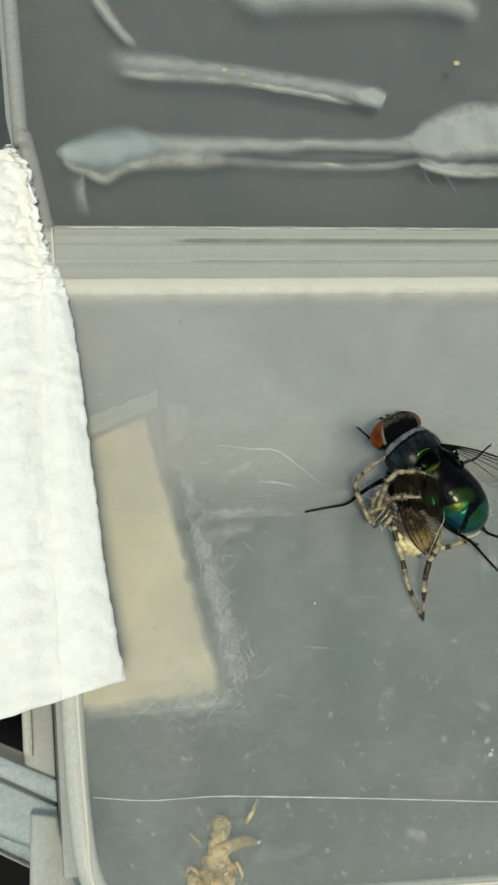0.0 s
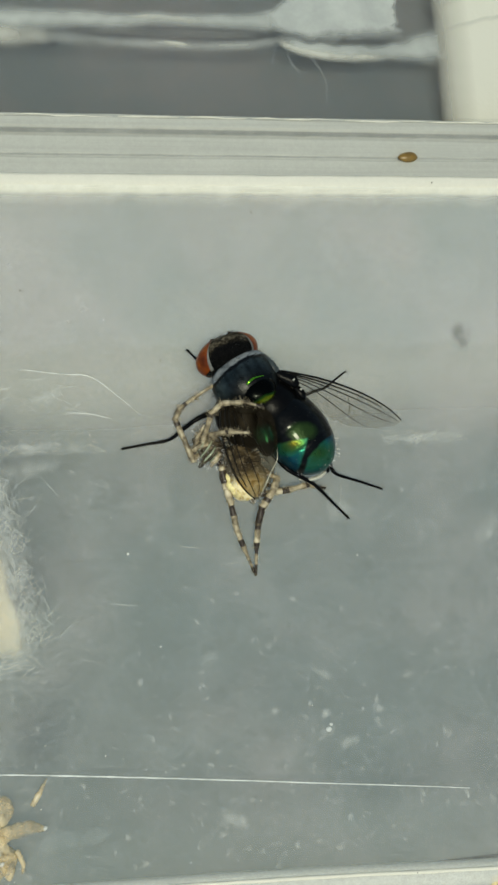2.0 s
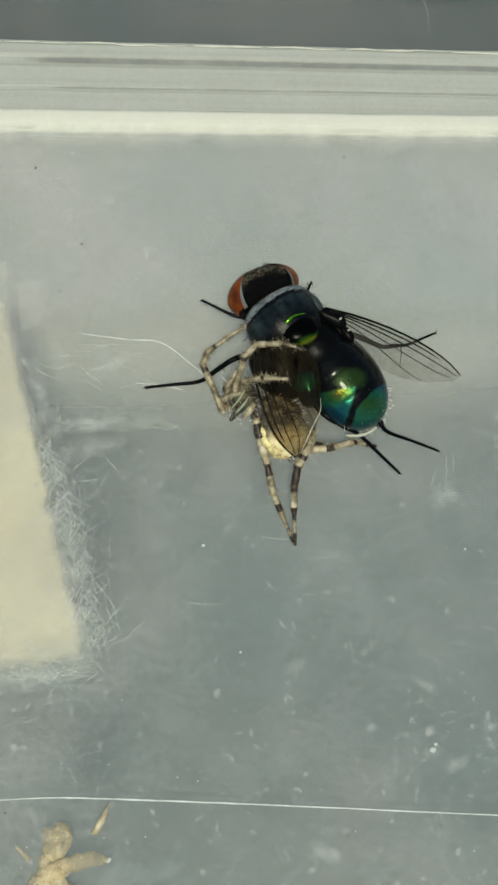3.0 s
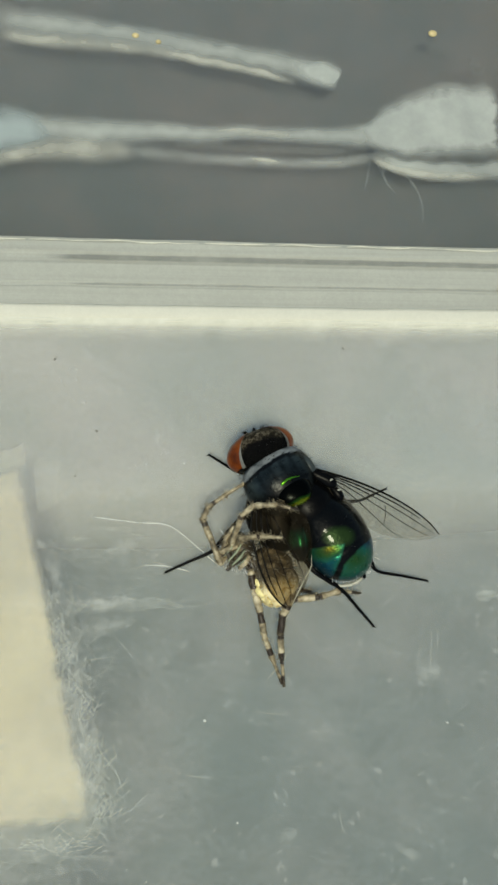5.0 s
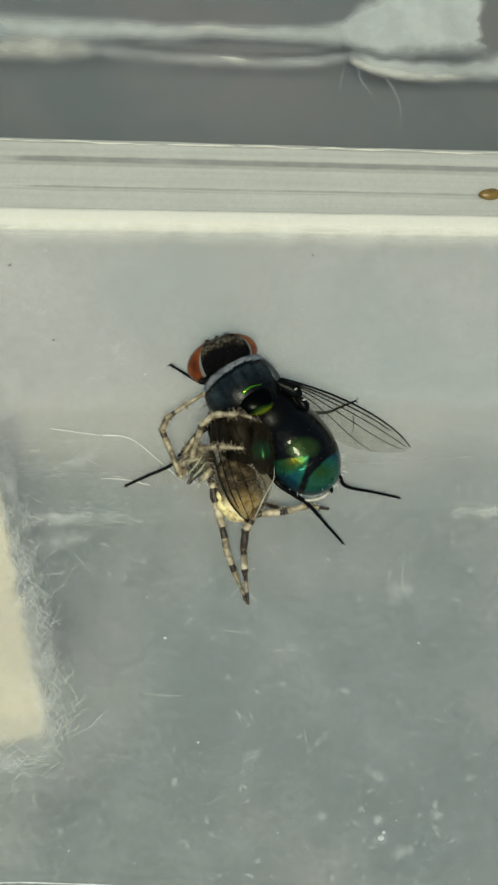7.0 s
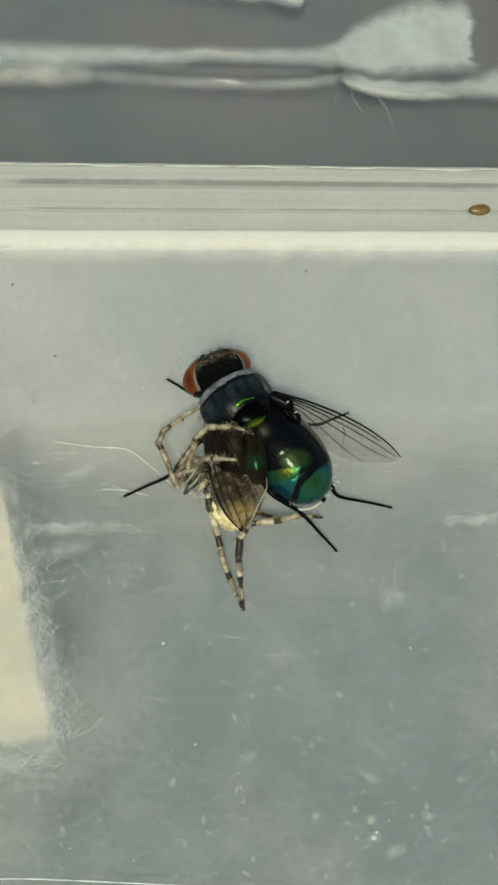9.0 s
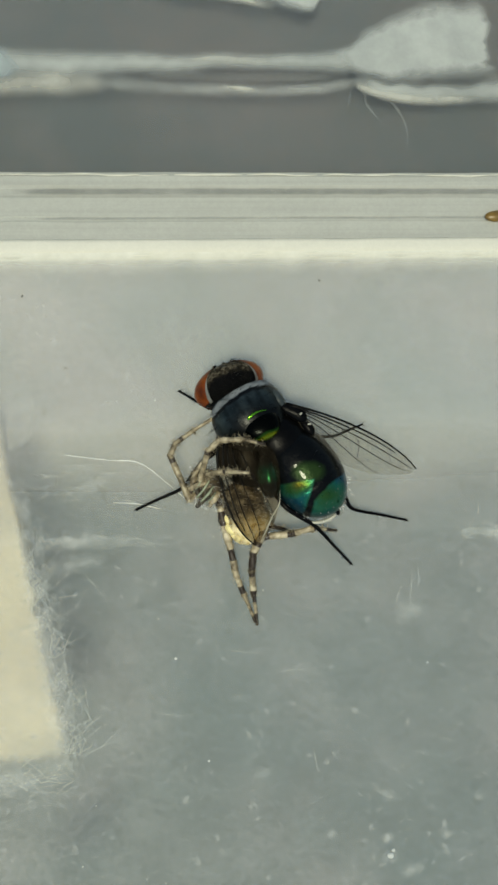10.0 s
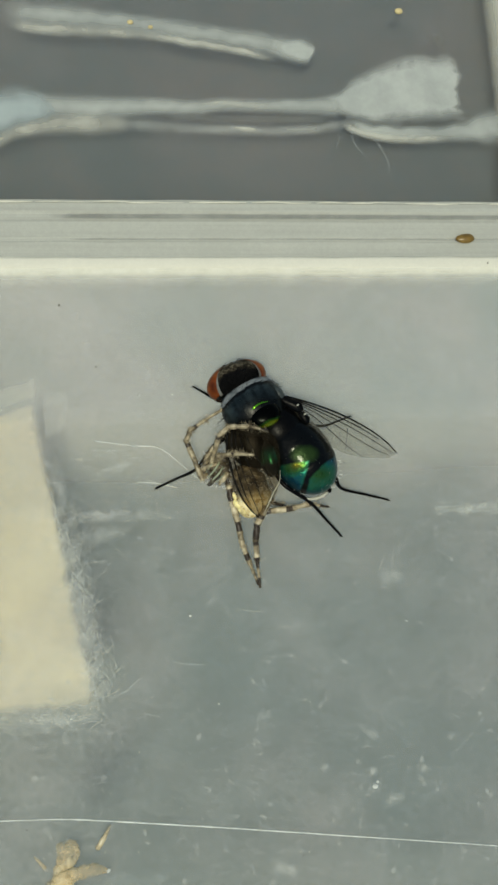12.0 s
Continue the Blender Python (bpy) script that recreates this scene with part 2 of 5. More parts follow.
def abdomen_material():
    """Black gloss; its green and gold sheen is painted in as two hard-edged panels and a third, fainter one."""
    n = Nodes("green_sheen_abdomen")
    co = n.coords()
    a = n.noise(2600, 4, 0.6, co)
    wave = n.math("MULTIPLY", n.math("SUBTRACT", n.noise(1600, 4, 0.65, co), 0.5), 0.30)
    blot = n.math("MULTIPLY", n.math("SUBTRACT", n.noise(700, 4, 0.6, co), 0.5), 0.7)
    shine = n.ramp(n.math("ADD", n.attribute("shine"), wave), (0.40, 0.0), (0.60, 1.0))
    dim_sheen = n.ramp(n.math("ADD", n.attribute("dim_sheen"), wave), (0.15, 0.0), (0.55, 1.0))
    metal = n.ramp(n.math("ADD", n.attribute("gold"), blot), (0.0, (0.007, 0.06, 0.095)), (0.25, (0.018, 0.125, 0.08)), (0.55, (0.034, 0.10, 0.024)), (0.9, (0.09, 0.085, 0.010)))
    base = n.mix(dim_sheen, (0.0022, 0.0026, 0.0026), (0.015, 0.032, 0.008))
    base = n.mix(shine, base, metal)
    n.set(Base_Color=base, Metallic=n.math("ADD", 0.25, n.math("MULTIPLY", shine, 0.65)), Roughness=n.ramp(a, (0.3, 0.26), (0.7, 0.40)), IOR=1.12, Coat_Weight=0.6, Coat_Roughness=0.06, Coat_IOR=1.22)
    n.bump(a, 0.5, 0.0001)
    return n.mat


def wing_material(name, tint, low, high, through=(0.86, 0.84, 0.80)):
    n = Nodes(name)
    co = n.coords()
    stretch = n.add("ShaderNodeMapping")
    stretch.inputs["Rotation"].default_value = (0, 0, 0.35)
    stretch.inputs["Scale"].default_value = (2600, 500, 800)
    n.link(co, stretch.inputs["Vector"])
    grain = n.add("ShaderNodeTexNoise", Scale=1.0, Detail=4.0)
    n.link(stretch.outputs[0], grain.inputs["Vector"])
    a = n.math("ADD", n.math("MULTIPLY", n.noise(900, 4, 0.6, co), 0.5), n.math("MULTIPLY", grain.outputs["Fac"], 0.5))
    n.set(Base_Color=tint, Roughness=0.3, IOR=1.12)
    n.bump(a, 0.6, 0.00015)
    return n.see_through(n.ramp(a, (0.38, low), (0.62, high)), through)


def spider_leg_material(name, brown):
    """Pale speckled skin with dark rings where the leg carries them."""
    n = Nodes(name)
    co = n.coords()
    ring = n.math("ADD", n.attribute("band"), n.math("MULTIPLY", n.math("SUBTRACT", n.noise(1500, 4, 0.7, co), 0.5), 0.7))
    dark = n.ramp(ring, (0.38, 0.0), (0.60, 1.0))
    grain = n.noise(2500, 4, 0.6, co)
    pale = n.ramp(n.math("ADD", n.math("MULTIPLY", grain, 0.55), n.math("MULTIPLY", n.noise(900, 4, 0.6, co), 0.45)), (0.38, (0.05, 0.036, 0.02)), (0.48, (0.24, 0.195, 0.12)), (0.62, (0.52, 0.45, 0.31)))
    n.set(Base_Color=n.mix(dark, pale, brown), Roughness=0.45, Specular_IOR_Level=0.35)
    n.bump(grain, 0.5, 0.00008)
    return n.mat


def spider_body_material(name, shift, cream=0.0):
    """Mottled brown; cream: how much of the rear end is cream-yellow."""
    n = Nodes(name)
    co = n.coords()
    a, b = n.noise(1700, 5, 0.75, co), n.noise(4200, 4, 0.6, co)
    tone = n.ramp(n.math("SUBTRACT", a, shift), (0.38, (0.014, 0.011, 0.007)), (0.50, (0.07, 0.055, 0.03)), (0.58, (0.25, 0.215, 0.145)), (0.68, (0.54, 0.47, 0.33)))
    if cream:
        rear = n.ramp(n.math("ADD", n.attribute("along"), n.math("MULTIPLY", n.math("SUBTRACT", a, 0.5), 0.35)), (cream - 0.1, 1.0), (cream + 0.1, 0.0))
        tone = n.mix(rear, tone, n.ramp(n.math("ADD", n.math("MULTIPLY", b, 0.5), n.math("MULTIPLY", a, 0.5)), (0.37, (0.07, 0.04, 0.012)), (0.44, (0.60, 0.43, 0.15)), (0.54, (0.90, 0.77, 0.44))))
    n.set(Base_Color=n.mix(n.math("MULTIPLY", b, 0.25), tone, (0.16, 0.12, 0.07)), Roughness=0.5)
    n.bump(b, 0.7, 0.00015)
    return n.mat


SILK = film_material("white_silk", (0.37, 0.395, 0.375), (0.50, 0.515, 0.465), 0.46, 0.78, 160)
SILK_BLUE = film_material("bluish_silk", (0.36, 0.43, 0.43), (0.46, 0.51, 0.50), 0.6, 0.8, 140)
SILK_CREAM = film_material("cream_silk", (0.58, 0.57, 0.47), (0.62, 0.61, 0.53), 0.15, 0.60, 300)
SILK_FAN = film_material("dense_silk", (0.42, 0.445, 0.42), (0.52, 0.535, 0.49), 0.55, 0.82, 260, 0.5)
SILK_THIN = film_material("thin_silk", (0.40, 0.41, 0.38), (0.46, 0.47, 0.43), 0.12, 0.45, 260)
CREAM = film_material("cream_card", (0.50, 0.49, 0.41), (0.54, 0.53, 0.45), 1.0, 1.0, 90)
CREASE_SHADE = film_material("card_crease_shade", (0.42, 0.41, 0.35), (0.48, 0.47, 0.40), 0.05, 0.28, 300)
FLOOR_BRIGHTENER = film_material("floor_brightener", (0.355, 0.348, 0.318), (0.47, 0.458, 0.41), 0.85, 1.0, 60)
CLEAR_FILM = film_material("clear_wing_film", (0.30, 0.36, 0.36), (0.56, 0.60, 0.58), 0.0, 0.09, 1300, 0.7)
SMUDGE = film_material("dust_smudge", (0.60, 0.62, 0.58), (0.74, 0.74, 0.68), 0.0, 0.30, 1500)
SMEAR = film_material("dark_smear", (0.10, 0.10, 0.09), (0.16, 0.16, 0.14), 0.0, 0.5, 1100, 0.8)
GROOVE_FILM = film_material("groove_shade", (0.16, 0.16, 0.14), (0.24, 0.24, 0.21), 0.25, 0.6, 300, 0.6)
GROOVE_FAINT = film_material("faint_dark_film", (0.20, 0.20, 0.18), (0.26, 0.26, 0.23), 0.1, 0.35, 300, 0.6)
LIP_GLOW = film_material("lip_glow_film", (0.61, 0.60, 0.52), (0.68, 0.67, 0.60), 0.8, 1.0, 700)
REFLECTION = film_material("beige_reflection", (0.80, 0.68, 0.46), (0.86, 0.75, 0.53), 0.74, 0.88, 300, 0.9)
REFLECTION_EDGE = film_material("beige_reflection_edge", (0.55, 0.51, 0.41), (0.64, 0.59, 0.48), 0.40, 0.60, 400, 0.5)
REFLECTION_FAINT = film_material("thin_beige_reflection", (0.54, 0.53, 0.45), (0.62, 0.60, 0.52), 0.20, 0.36, 260, 0.4)
HEAD_MAT, EYE = head_material(), eye_material()
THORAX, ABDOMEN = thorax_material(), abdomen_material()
WING_CLEAR = wing_material("clear_smoky_wing", (0.20, 0.19, 0.16), 0.04, 0.12, (0.95, 0.945, 0.93))
WING_BROWN = wing_material("brown_smoky_wing", (0.11, 0.09, 0.06), 0.0, 0.07, (0.79, 0.75, 0.68))
# the gold-green hind end is the scutellum's glint put into colour
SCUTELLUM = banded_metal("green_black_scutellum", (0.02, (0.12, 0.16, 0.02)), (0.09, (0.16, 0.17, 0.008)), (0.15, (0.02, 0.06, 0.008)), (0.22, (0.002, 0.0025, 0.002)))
# the teal middle paints the sheen on the body's side
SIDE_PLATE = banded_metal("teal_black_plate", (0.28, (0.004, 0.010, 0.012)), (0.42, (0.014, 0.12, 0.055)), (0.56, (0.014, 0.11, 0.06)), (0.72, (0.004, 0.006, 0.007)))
SPIDER_LEG = spider_leg_material("pale_banded_leg", (0.024, 0.015, 0.009))
SPIDER_BODY, SPIDER_FRONT = spider_body_material("mottled_abdomen", 0.0, 0.36), spider_body_material("dark_mottled_head", 0.06)


# ---- mesh helpers (millimetres in, metres out) ----
def part(name, bm, material, parent=None, label="", origin=(0, 0, 0), smooth=True):
    """Links a bmesh, written in millimetres, as one mesh object; its zero is laid at origin."""
    o = Vector(origin)
    for v in bm.verts:
        v.co = (v.co - o) * MM
    for f in bm.faces:
        f.smooth = smooth
    bmesh.ops.recalc_face_normals(bm, faces=bm.faces)
    me = bpy.data.meshes.new(name)
    bm.to_mesh(me)
    bm.free()
    me.materials.append(material)
    ob = new(name, me)
    if parent:
        ob.parent = parent
        base = Vector(parent.get("base", (0, 0, 0)))
        ob.location = (o - base) * MM
    else:
        ob.location = o * MM
    ob["base"] = tuple(o)
    return tagged(ob, label) if label else ob


def thing(name, base, label, category, group=""):
    """An Empty at the foot of a thing that has parts."""
    ob = new(name)
    ob.empty_display_size = 0.001
    ob.location = Vector(base) * MM
    ob["base"] = tuple(base)
    return tagged(ob, label, category, group)


def smooth_line(points, steps=5):
    """Catmull-Rom through the points."""
    p = [Vector(q) for q in points]
    p = [2 * p[0] - p[1]] + p + [2 * p[-1] - p[-2]]
    out = []
    for i in range(1, len(p) - 2):
        for k in range(steps):
            t = k / steps
            a, b, c, d = p[i - 1], p[i], p[i + 1], p[i + 2]
            out.append(0.5 * (2 * b + (c - a) * t + (2 * a - 5 * b + 4 * c - d) * t * t + (3 * b - a - 3 * c + d) * t ** 3))
    return out + [p[-2]]


def tube(bm, points, radii, sides=7, steps=5, wobble=0.0):
    """A round limb along the points; radii are spread evenly along it."""
    line = smooth_line(points, steps) if steps > 1 else [Vector(q) for q in points]
    layer = bm.verts.layers.float.get("along") or bm.verts.layers.float.new("along")
    rings, n, side = [], len(line), None
    for i, c in enumerate(line):
        d = (line[min(i + 1, n - 1)] - line[max(i - 1, 0)]).normalized()
        if side is None:
            side = d.orthogonal().normalized()
        side = (side - d * side.dot(d)).normalized()
        up = d.cross(side)
        t = i / (n - 1)
        k = t * (len(radii) - 1)
        j = min(int(k), len(radii) - 2)
        r = radii[j] + (radii[j + 1] - radii[j]) * (k - j)
        ring = []
        for s in range(sides):
            a = 2 * math.pi * s / sides
            rr = r * (1 + wobble * random.uniform(-1, 1))
            v = bm.verts.new(c + (side * math.cos(a) + up * math.sin(a)) * rr)
            v[layer] = t
            ring.append(v)
        rings.append(ring)
    for a, b in zip(rings, rings[1:]):
        for s in range(sides):
            bm.faces.new((a[s], a[(s + 1) % sides], b[(s + 1) % sides], b[s]))
    bm.faces.new(rings[0][::-1])
    bm.faces.new(rings[-1])


def blob(bm, centre, radii, heading=0.0, pitch=0.0, roll=0.0, taper=0.0, rough=0.0, segments=28, rings=18, grooves=()):
    """An egg: x is its length. taper narrows the rear; keeps how far along and across each point lies."""
    along = bm.verts.layers.float.get("along") or bm.verts.layers.float.new("along")
    across = bm.verts.layers.float.get("across") or bm.verts.layers.float.new("across")
    turn = Euler((radians(roll), radians(-pitch), radians(heading))).to_matrix()
    made = bmesh.ops.create_uvsphere(bm, u_segments=segments, v_segments=rings, radius=1.0)["verts"]
    for v in made:
        x, y, z = v.co.z, v.co.y, v.co.x
        v[along], v[across] = (x + 1) / 2, (y + 1) / 2
        k = 1 + taper * min(0, x) - sum(0.014 * math.exp(-((x - g) / 0.03) ** 2) for g in grooves)
        q = Vector((x * radii[0], y * radii[1] * k, z * radii[2] * k))
        if rough:
            q *= 1 + rough * noise.noise(q * 1.7)
        v.co = turn @ q + Vector(centre)


def grain_of(bm, centre, r, length, turn):
    """A small uneven grain with eight sides."""
    c, s = math.cos(turn), math.sin(turn)
    ring = []
    for x, y in ((length, 0), (0.1, 1), (-length, 0.1), (-0.1, -1)):
        k = r * random.uniform(0.8, 1.2)
        ring.append(bm.verts.new((centre[0] + k * (x * c - y * s), centre[1] + k * (x * s + y * c), centre[2])))
    tips = [bm.verts.new((centre[0], centre[1], centre[2] + h * r)) for h in (0.5, -0.5)]
    for i in range(4):
        bm.faces.new((ring[i], ring[(i + 1) % 4], tips[0]))
        bm.faces.new((ring[(i + 1) % 4], ring[i], tips[1]))


def shell(bm, centre, radii, heading, pitch, cuts):
    """The part of an egg's skin on the inner side of all the cuts: (distance, normal) on the unit ball."""
    bmesh.ops.create_uvsphere(bm, u_segments=64, v_segments=40, radius=1.0)
    for d, n in cuts:
        n = Vector(n).normalized()
        bmesh.ops.bisect_plane(bm, geom=bm.verts[:] + bm.edges[:] + bm.faces[:], plane_co=n * d, plane_no=n, clear_inner=True)
    turn = Euler((0, radians(-pitch), radians(heading))).to_matrix()
    for v in bm.verts:
        v.co = turn @ Vector((v.co.x * radii[0], v.co.y * radii[1], v.co.z * radii[2])) + Vector(centre)


def slab(bm, outline, z0, z1, bevel=0.0, segments=2):
    """An upright prism on an outline."""
    top = [bm.verts.new((x, y, z1)) for x, y in outline]
    low = [bm.verts.new((x, y, z0)) for x, y in outline]
    n = len(outline)
    f = bm.faces.new(top)
    bm.faces.new(low[::-1])
    for i in range(n):
        bm.faces.new((top[i], low[i], low[(i + 1) % n], top[(i + 1) % n]))
    if bevel:
        bmesh.ops.bevel(bm, geom=list(f.edges), offset=bevel, segments=segments, affect="EDGES", profile=0.5)


def box(bm, x0, x1, y0, y1, z0, z1, bevel=0.0):
    slab(bm, [(x0, y0), (x1, y0), (x1, y1), (x0, y1)], z0, z1, bevel)


def profile_bar(bm, profile, x0, x1, count=60, wobble=0.0):
    """A bar along x with the (y, z) profile, closed round."""
    rows = []
    for i in range(count + 1):
        x = x0 + (x1 - x0) * i / count
        rows.append([bm.verts.new((x, y + wobble * noise.noise((x * 0.3, y, 3)), z + wobble * noise.noise((x * 0.3, y, 9)))) for y, z in profile])
    n = len(profile)
    for a, b in zip(rows, rows[1:]):
        for i in range(n):
            bm.faces.new((a[i], a[(i + 1) % n], b[(i + 1) % n], b[i]))
    bm.faces.new(rows[0])
    bm.faces.new(rows[-1][::-1])


def sheet(bm, x0, x1, y0, y1, nx, ny, height, thick):
    """A pane of the given thickness under the height function."""
    grid = [[bm.verts.new((x0 + (x1 - x0) * i / nx, y0 + (y1 - y0) * j / ny, 0)) for i in range(nx + 1)] for j in range(ny + 1)]
    low = []
    for row in grid:
        for v in row:
            v.co.z = height(v.co.x, v.co.y)
    low = [[bm.verts.new(v.co - Vector((0, 0, thick))) for v in row] for row in grid]
    for j in range(ny):
        for i in range(nx):
            bm.faces.new((grid[j][i], grid[j][i + 1], grid[j + 1][i + 1], grid[j + 1][i]))
            bm.faces.new((low[j][i], low[j + 1][i], low[j + 1][i + 1], low[j][i + 1]))
    for j in range(ny):
        bm.faces.new((grid[j][0], grid[j + 1][0], low[j + 1][0], low[j][0]))
        bm.faces.new((grid[j + 1][nx], grid[j][nx], low[j][nx], low[j + 1][nx]))
    for i in range(nx):
        bm.faces.new((grid[0][i + 1], grid[0][i], low[0][i], low[0][i + 1]))
        bm.faces.new((grid[ny][i], grid[ny][i + 1], low[ny][i + 1], low[ny][i]))


# ---- the table ----
def setting():
    bm = bmesh.new()
    box(bm, -600, 600, -400, 400, -50, -25.5, 3.0)
    tagged(part("tabletop", bm, TABLE, smooth=False), "matt black tabletop under the plastic box", "table", kind="structure")


# ---- the plastic box ----
WEST, EAST, NORTH = -20.0, 46.0, 11.6


def floor_height(x, y):
    rise = max(0.0, y - 1.5) / 9.5
    z = 1.0 * rise * rise
    z += 0.06 / (1 + math.exp(-(y - 2.2) * 9)) + 0.05 / (1 + math.exp(-(y + 3.3) * 9))
    if y < -21:
        z += 0.012 * (-21 - y) ** 2
    return z + 0.03 * noise.noise((x * 0.15, y * 0.15, 0))


def plastic_box():
    b = thing("plastic_box", (0, 0, -25.5), "scratched clear plastic box with milky rims and divider", "box")
    bm = bmesh.new()
    sheet(bm, WEST + 0.3, EAST, -30.5, NORTH, 110, 150, floor_height, 0.8)
    # the upper slope's reflected brightness, painted as extra haze in two steps
    sheen_mask = bm.verts.layers.float.new("sheen_mask")
    for v in bm.verts:
        x, y = v.co.x, v.co.y
        v[sheen_mask] = 0.75 / (1 + math.exp(-(y - 2.3 + 0.012 * x) * 5)) + 0.3 / (1 + math.exp(-(y + 3.45 - 0.01 * x) * 5))
    part("floor_pane", bm, FLOOR_PLASTIC, b, "hazy clear plastic floor with fine scratches")
    bm = bmesh.new()
    box(bm, -19.7, EAST - 0.5, -30.4, 59.5, -17.2, -16.2)
    part("liner", bm, LINER, b, "grey board seen through the clear plastic", smooth=False)
    bm = bmesh.new()
    box(bm, -21.4, EAST - 0.5, 16.3, 59.5, -4.2, -3.2)
    part("liner", bm, DARK_LINER, b, "dark grey board seen through the far pane", smooth=False)
    bm = bmesh.new()
    sheet(bm, WEST - 2.0, EAST, 15.7, 60, 60, 90, lambda x, y: -0.6 + 1.2 * math.exp(-(y - 15.7) * 1.6) + 0.05 * noise.noise((x * 0.1, y * 0.1, 4)), 0.8)
    part("far_pane", bm, FAR_PLASTIC, b, "darker clear plastic pane")
    # divider with two fine grooves and a pale lip
    bm = bmesh.new()
    profile_bar(bm, [(12.05, 0.85), (12.05, 1.46), (12.25, 1.46), (12.95, 1.5), (13.05, 1.46), (13.2, 1.46), (13.27, 1.5), (14.25, 1.5), (14.42, 1.44),
                     (14.78, 1.44), (14.95, 1.55), (15.4, 1.55), (15.7, 1.4), (15.8, 0.85)], WEST + 0.4, EAST, 90, 0.05)
    part("divider", bm, RAIL_PLASTIC, b, "milky grey plastic divider bar", smooth=False)
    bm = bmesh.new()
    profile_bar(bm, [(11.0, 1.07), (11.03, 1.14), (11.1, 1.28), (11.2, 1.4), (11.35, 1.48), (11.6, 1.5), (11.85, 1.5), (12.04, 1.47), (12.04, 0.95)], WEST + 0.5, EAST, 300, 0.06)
    part("lip", bm, LIP_PLASTIC, b, "plastic lip, its sunlit brightness put into a paler colour")
    # a broken bright line, built for the glint on the divider's upper edge
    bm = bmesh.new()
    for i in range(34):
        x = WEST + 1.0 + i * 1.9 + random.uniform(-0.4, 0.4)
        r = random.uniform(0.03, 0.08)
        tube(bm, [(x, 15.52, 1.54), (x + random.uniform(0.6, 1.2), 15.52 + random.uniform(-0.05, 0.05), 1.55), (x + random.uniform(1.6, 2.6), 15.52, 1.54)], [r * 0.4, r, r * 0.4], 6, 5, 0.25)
    part("edge_glint", bm, LIP_PLASTIC, b, "bright line built for the glint on the divider's upper edge")
    # added film: paints the lip's soft glow over the shadow line below it
    bm = bmesh.new()
    cover = bm.verts.layers.float.new("cover")
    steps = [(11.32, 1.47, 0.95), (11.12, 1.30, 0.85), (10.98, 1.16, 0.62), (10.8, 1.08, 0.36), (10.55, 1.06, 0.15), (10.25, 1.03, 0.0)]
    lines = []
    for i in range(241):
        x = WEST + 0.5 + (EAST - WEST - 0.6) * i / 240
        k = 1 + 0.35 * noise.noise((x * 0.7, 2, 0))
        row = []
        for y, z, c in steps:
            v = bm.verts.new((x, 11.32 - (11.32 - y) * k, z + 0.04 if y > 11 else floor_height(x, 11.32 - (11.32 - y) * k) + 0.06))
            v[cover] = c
            row.append(v)
        lines.append(row)
    for a, c in zip(lines, lines[1:]):
        for j in range(len(steps) - 1):
            bm.faces.new((a[j], c[j], c[j + 1], a[j + 1]))
    part("lip_glow", bm, LIP_GLOW, b, "fading pale film painting the lip's soft glow onto the floor").visible_shadow = False
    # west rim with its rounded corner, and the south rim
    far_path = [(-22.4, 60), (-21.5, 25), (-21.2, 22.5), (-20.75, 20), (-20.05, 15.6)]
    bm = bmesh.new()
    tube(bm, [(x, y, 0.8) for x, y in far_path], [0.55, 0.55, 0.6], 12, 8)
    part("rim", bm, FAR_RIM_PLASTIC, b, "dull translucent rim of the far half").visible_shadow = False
    path = [(-20.05, 15.5), (-20.0, 11), (-20.0, 0), (-20.0, -15), (-19.85, -21), (-19.4, -24.2), (-18.2, -25.9), (-16.0, -26.4), (-6, -26.8), (4, -27.3), (15, -28.0), (30, -28.9), (46, -29.8)]
    bm = bmesh.new()
    tube(bm, [(x, y, 0.9) for x, y in path], [0.68, 0.68], 12, 6)
    part("rim", bm, RIM_PLASTIC, b, "milky rounded plastic rim").visible_shadow = False
    # a fine raised bead runs along the top of the rim
    bm = bmesh.new()
    tube(bm, [(x + (0.3 if i < 5 else 0.0), y + (0.28 if i > 6 else 0.0), 1.5) for i, (x, y) in enumerate(path)], [0.10, 0.13, 0.10], 7, 8, 0.2)
    part("bead", bm, LIP_PLASTIC, b, "pale raised bead along the rim").visible_shadow = False
    bm = bmesh.new()
    slab(bm, [(-17.0, -27.1), (-2.6, -27.75), (-2.0, -28.3), (-1.4, -30), (-1.5, -33), (-17, -33)], -0.3, 0.5, 0.25)
    part("front_ledge", bm, RIM_PLASTIC, b, "milky plastic front ledge").visible_shadow = False
    bm = bmesh.new()
    slab(bm, [(-1.0, -28.2), (13.0, -29.0), (13.6, -29.4), (13.6, -33), (-0.6, -33)], -0.6, 0.3, 0.25)
    part("latch", bm, RIM_PLASTIC, b, "milky plastic latch tab").visible_shadow = False
    bm = bmesh.new()
    slab(bm, [(13.9, -28.6), (30, -29.5), (30, -33), (13.9, -33)], -0.3, 0.6, 0.25)
    part("front_ledge", bm, RIM_PLASTIC, b, "milky plastic front ledge").visible_shadow = False
    bm = bmesh.new()
    slab(bm, [(-18.0, -27.0), (-1.0, -27.8), (45, -30.2), (45, -36), (-18, -36)], -2.0, -1.0, 0.3)
    part("front_base", bm, RIM_PLASTIC, b, "milky plastic front base").visible_shadow = False
    # side walls down to the table
    bm = bmesh.new()
    slab(bm, [(-20.9, -24), (-19.9, -24), (-19.95, 15), (-21.3, 24), (-22.2, 60), (-23.2, 60), (-22.3, 24), (-20.95, 15)], -25.5, 0.3)
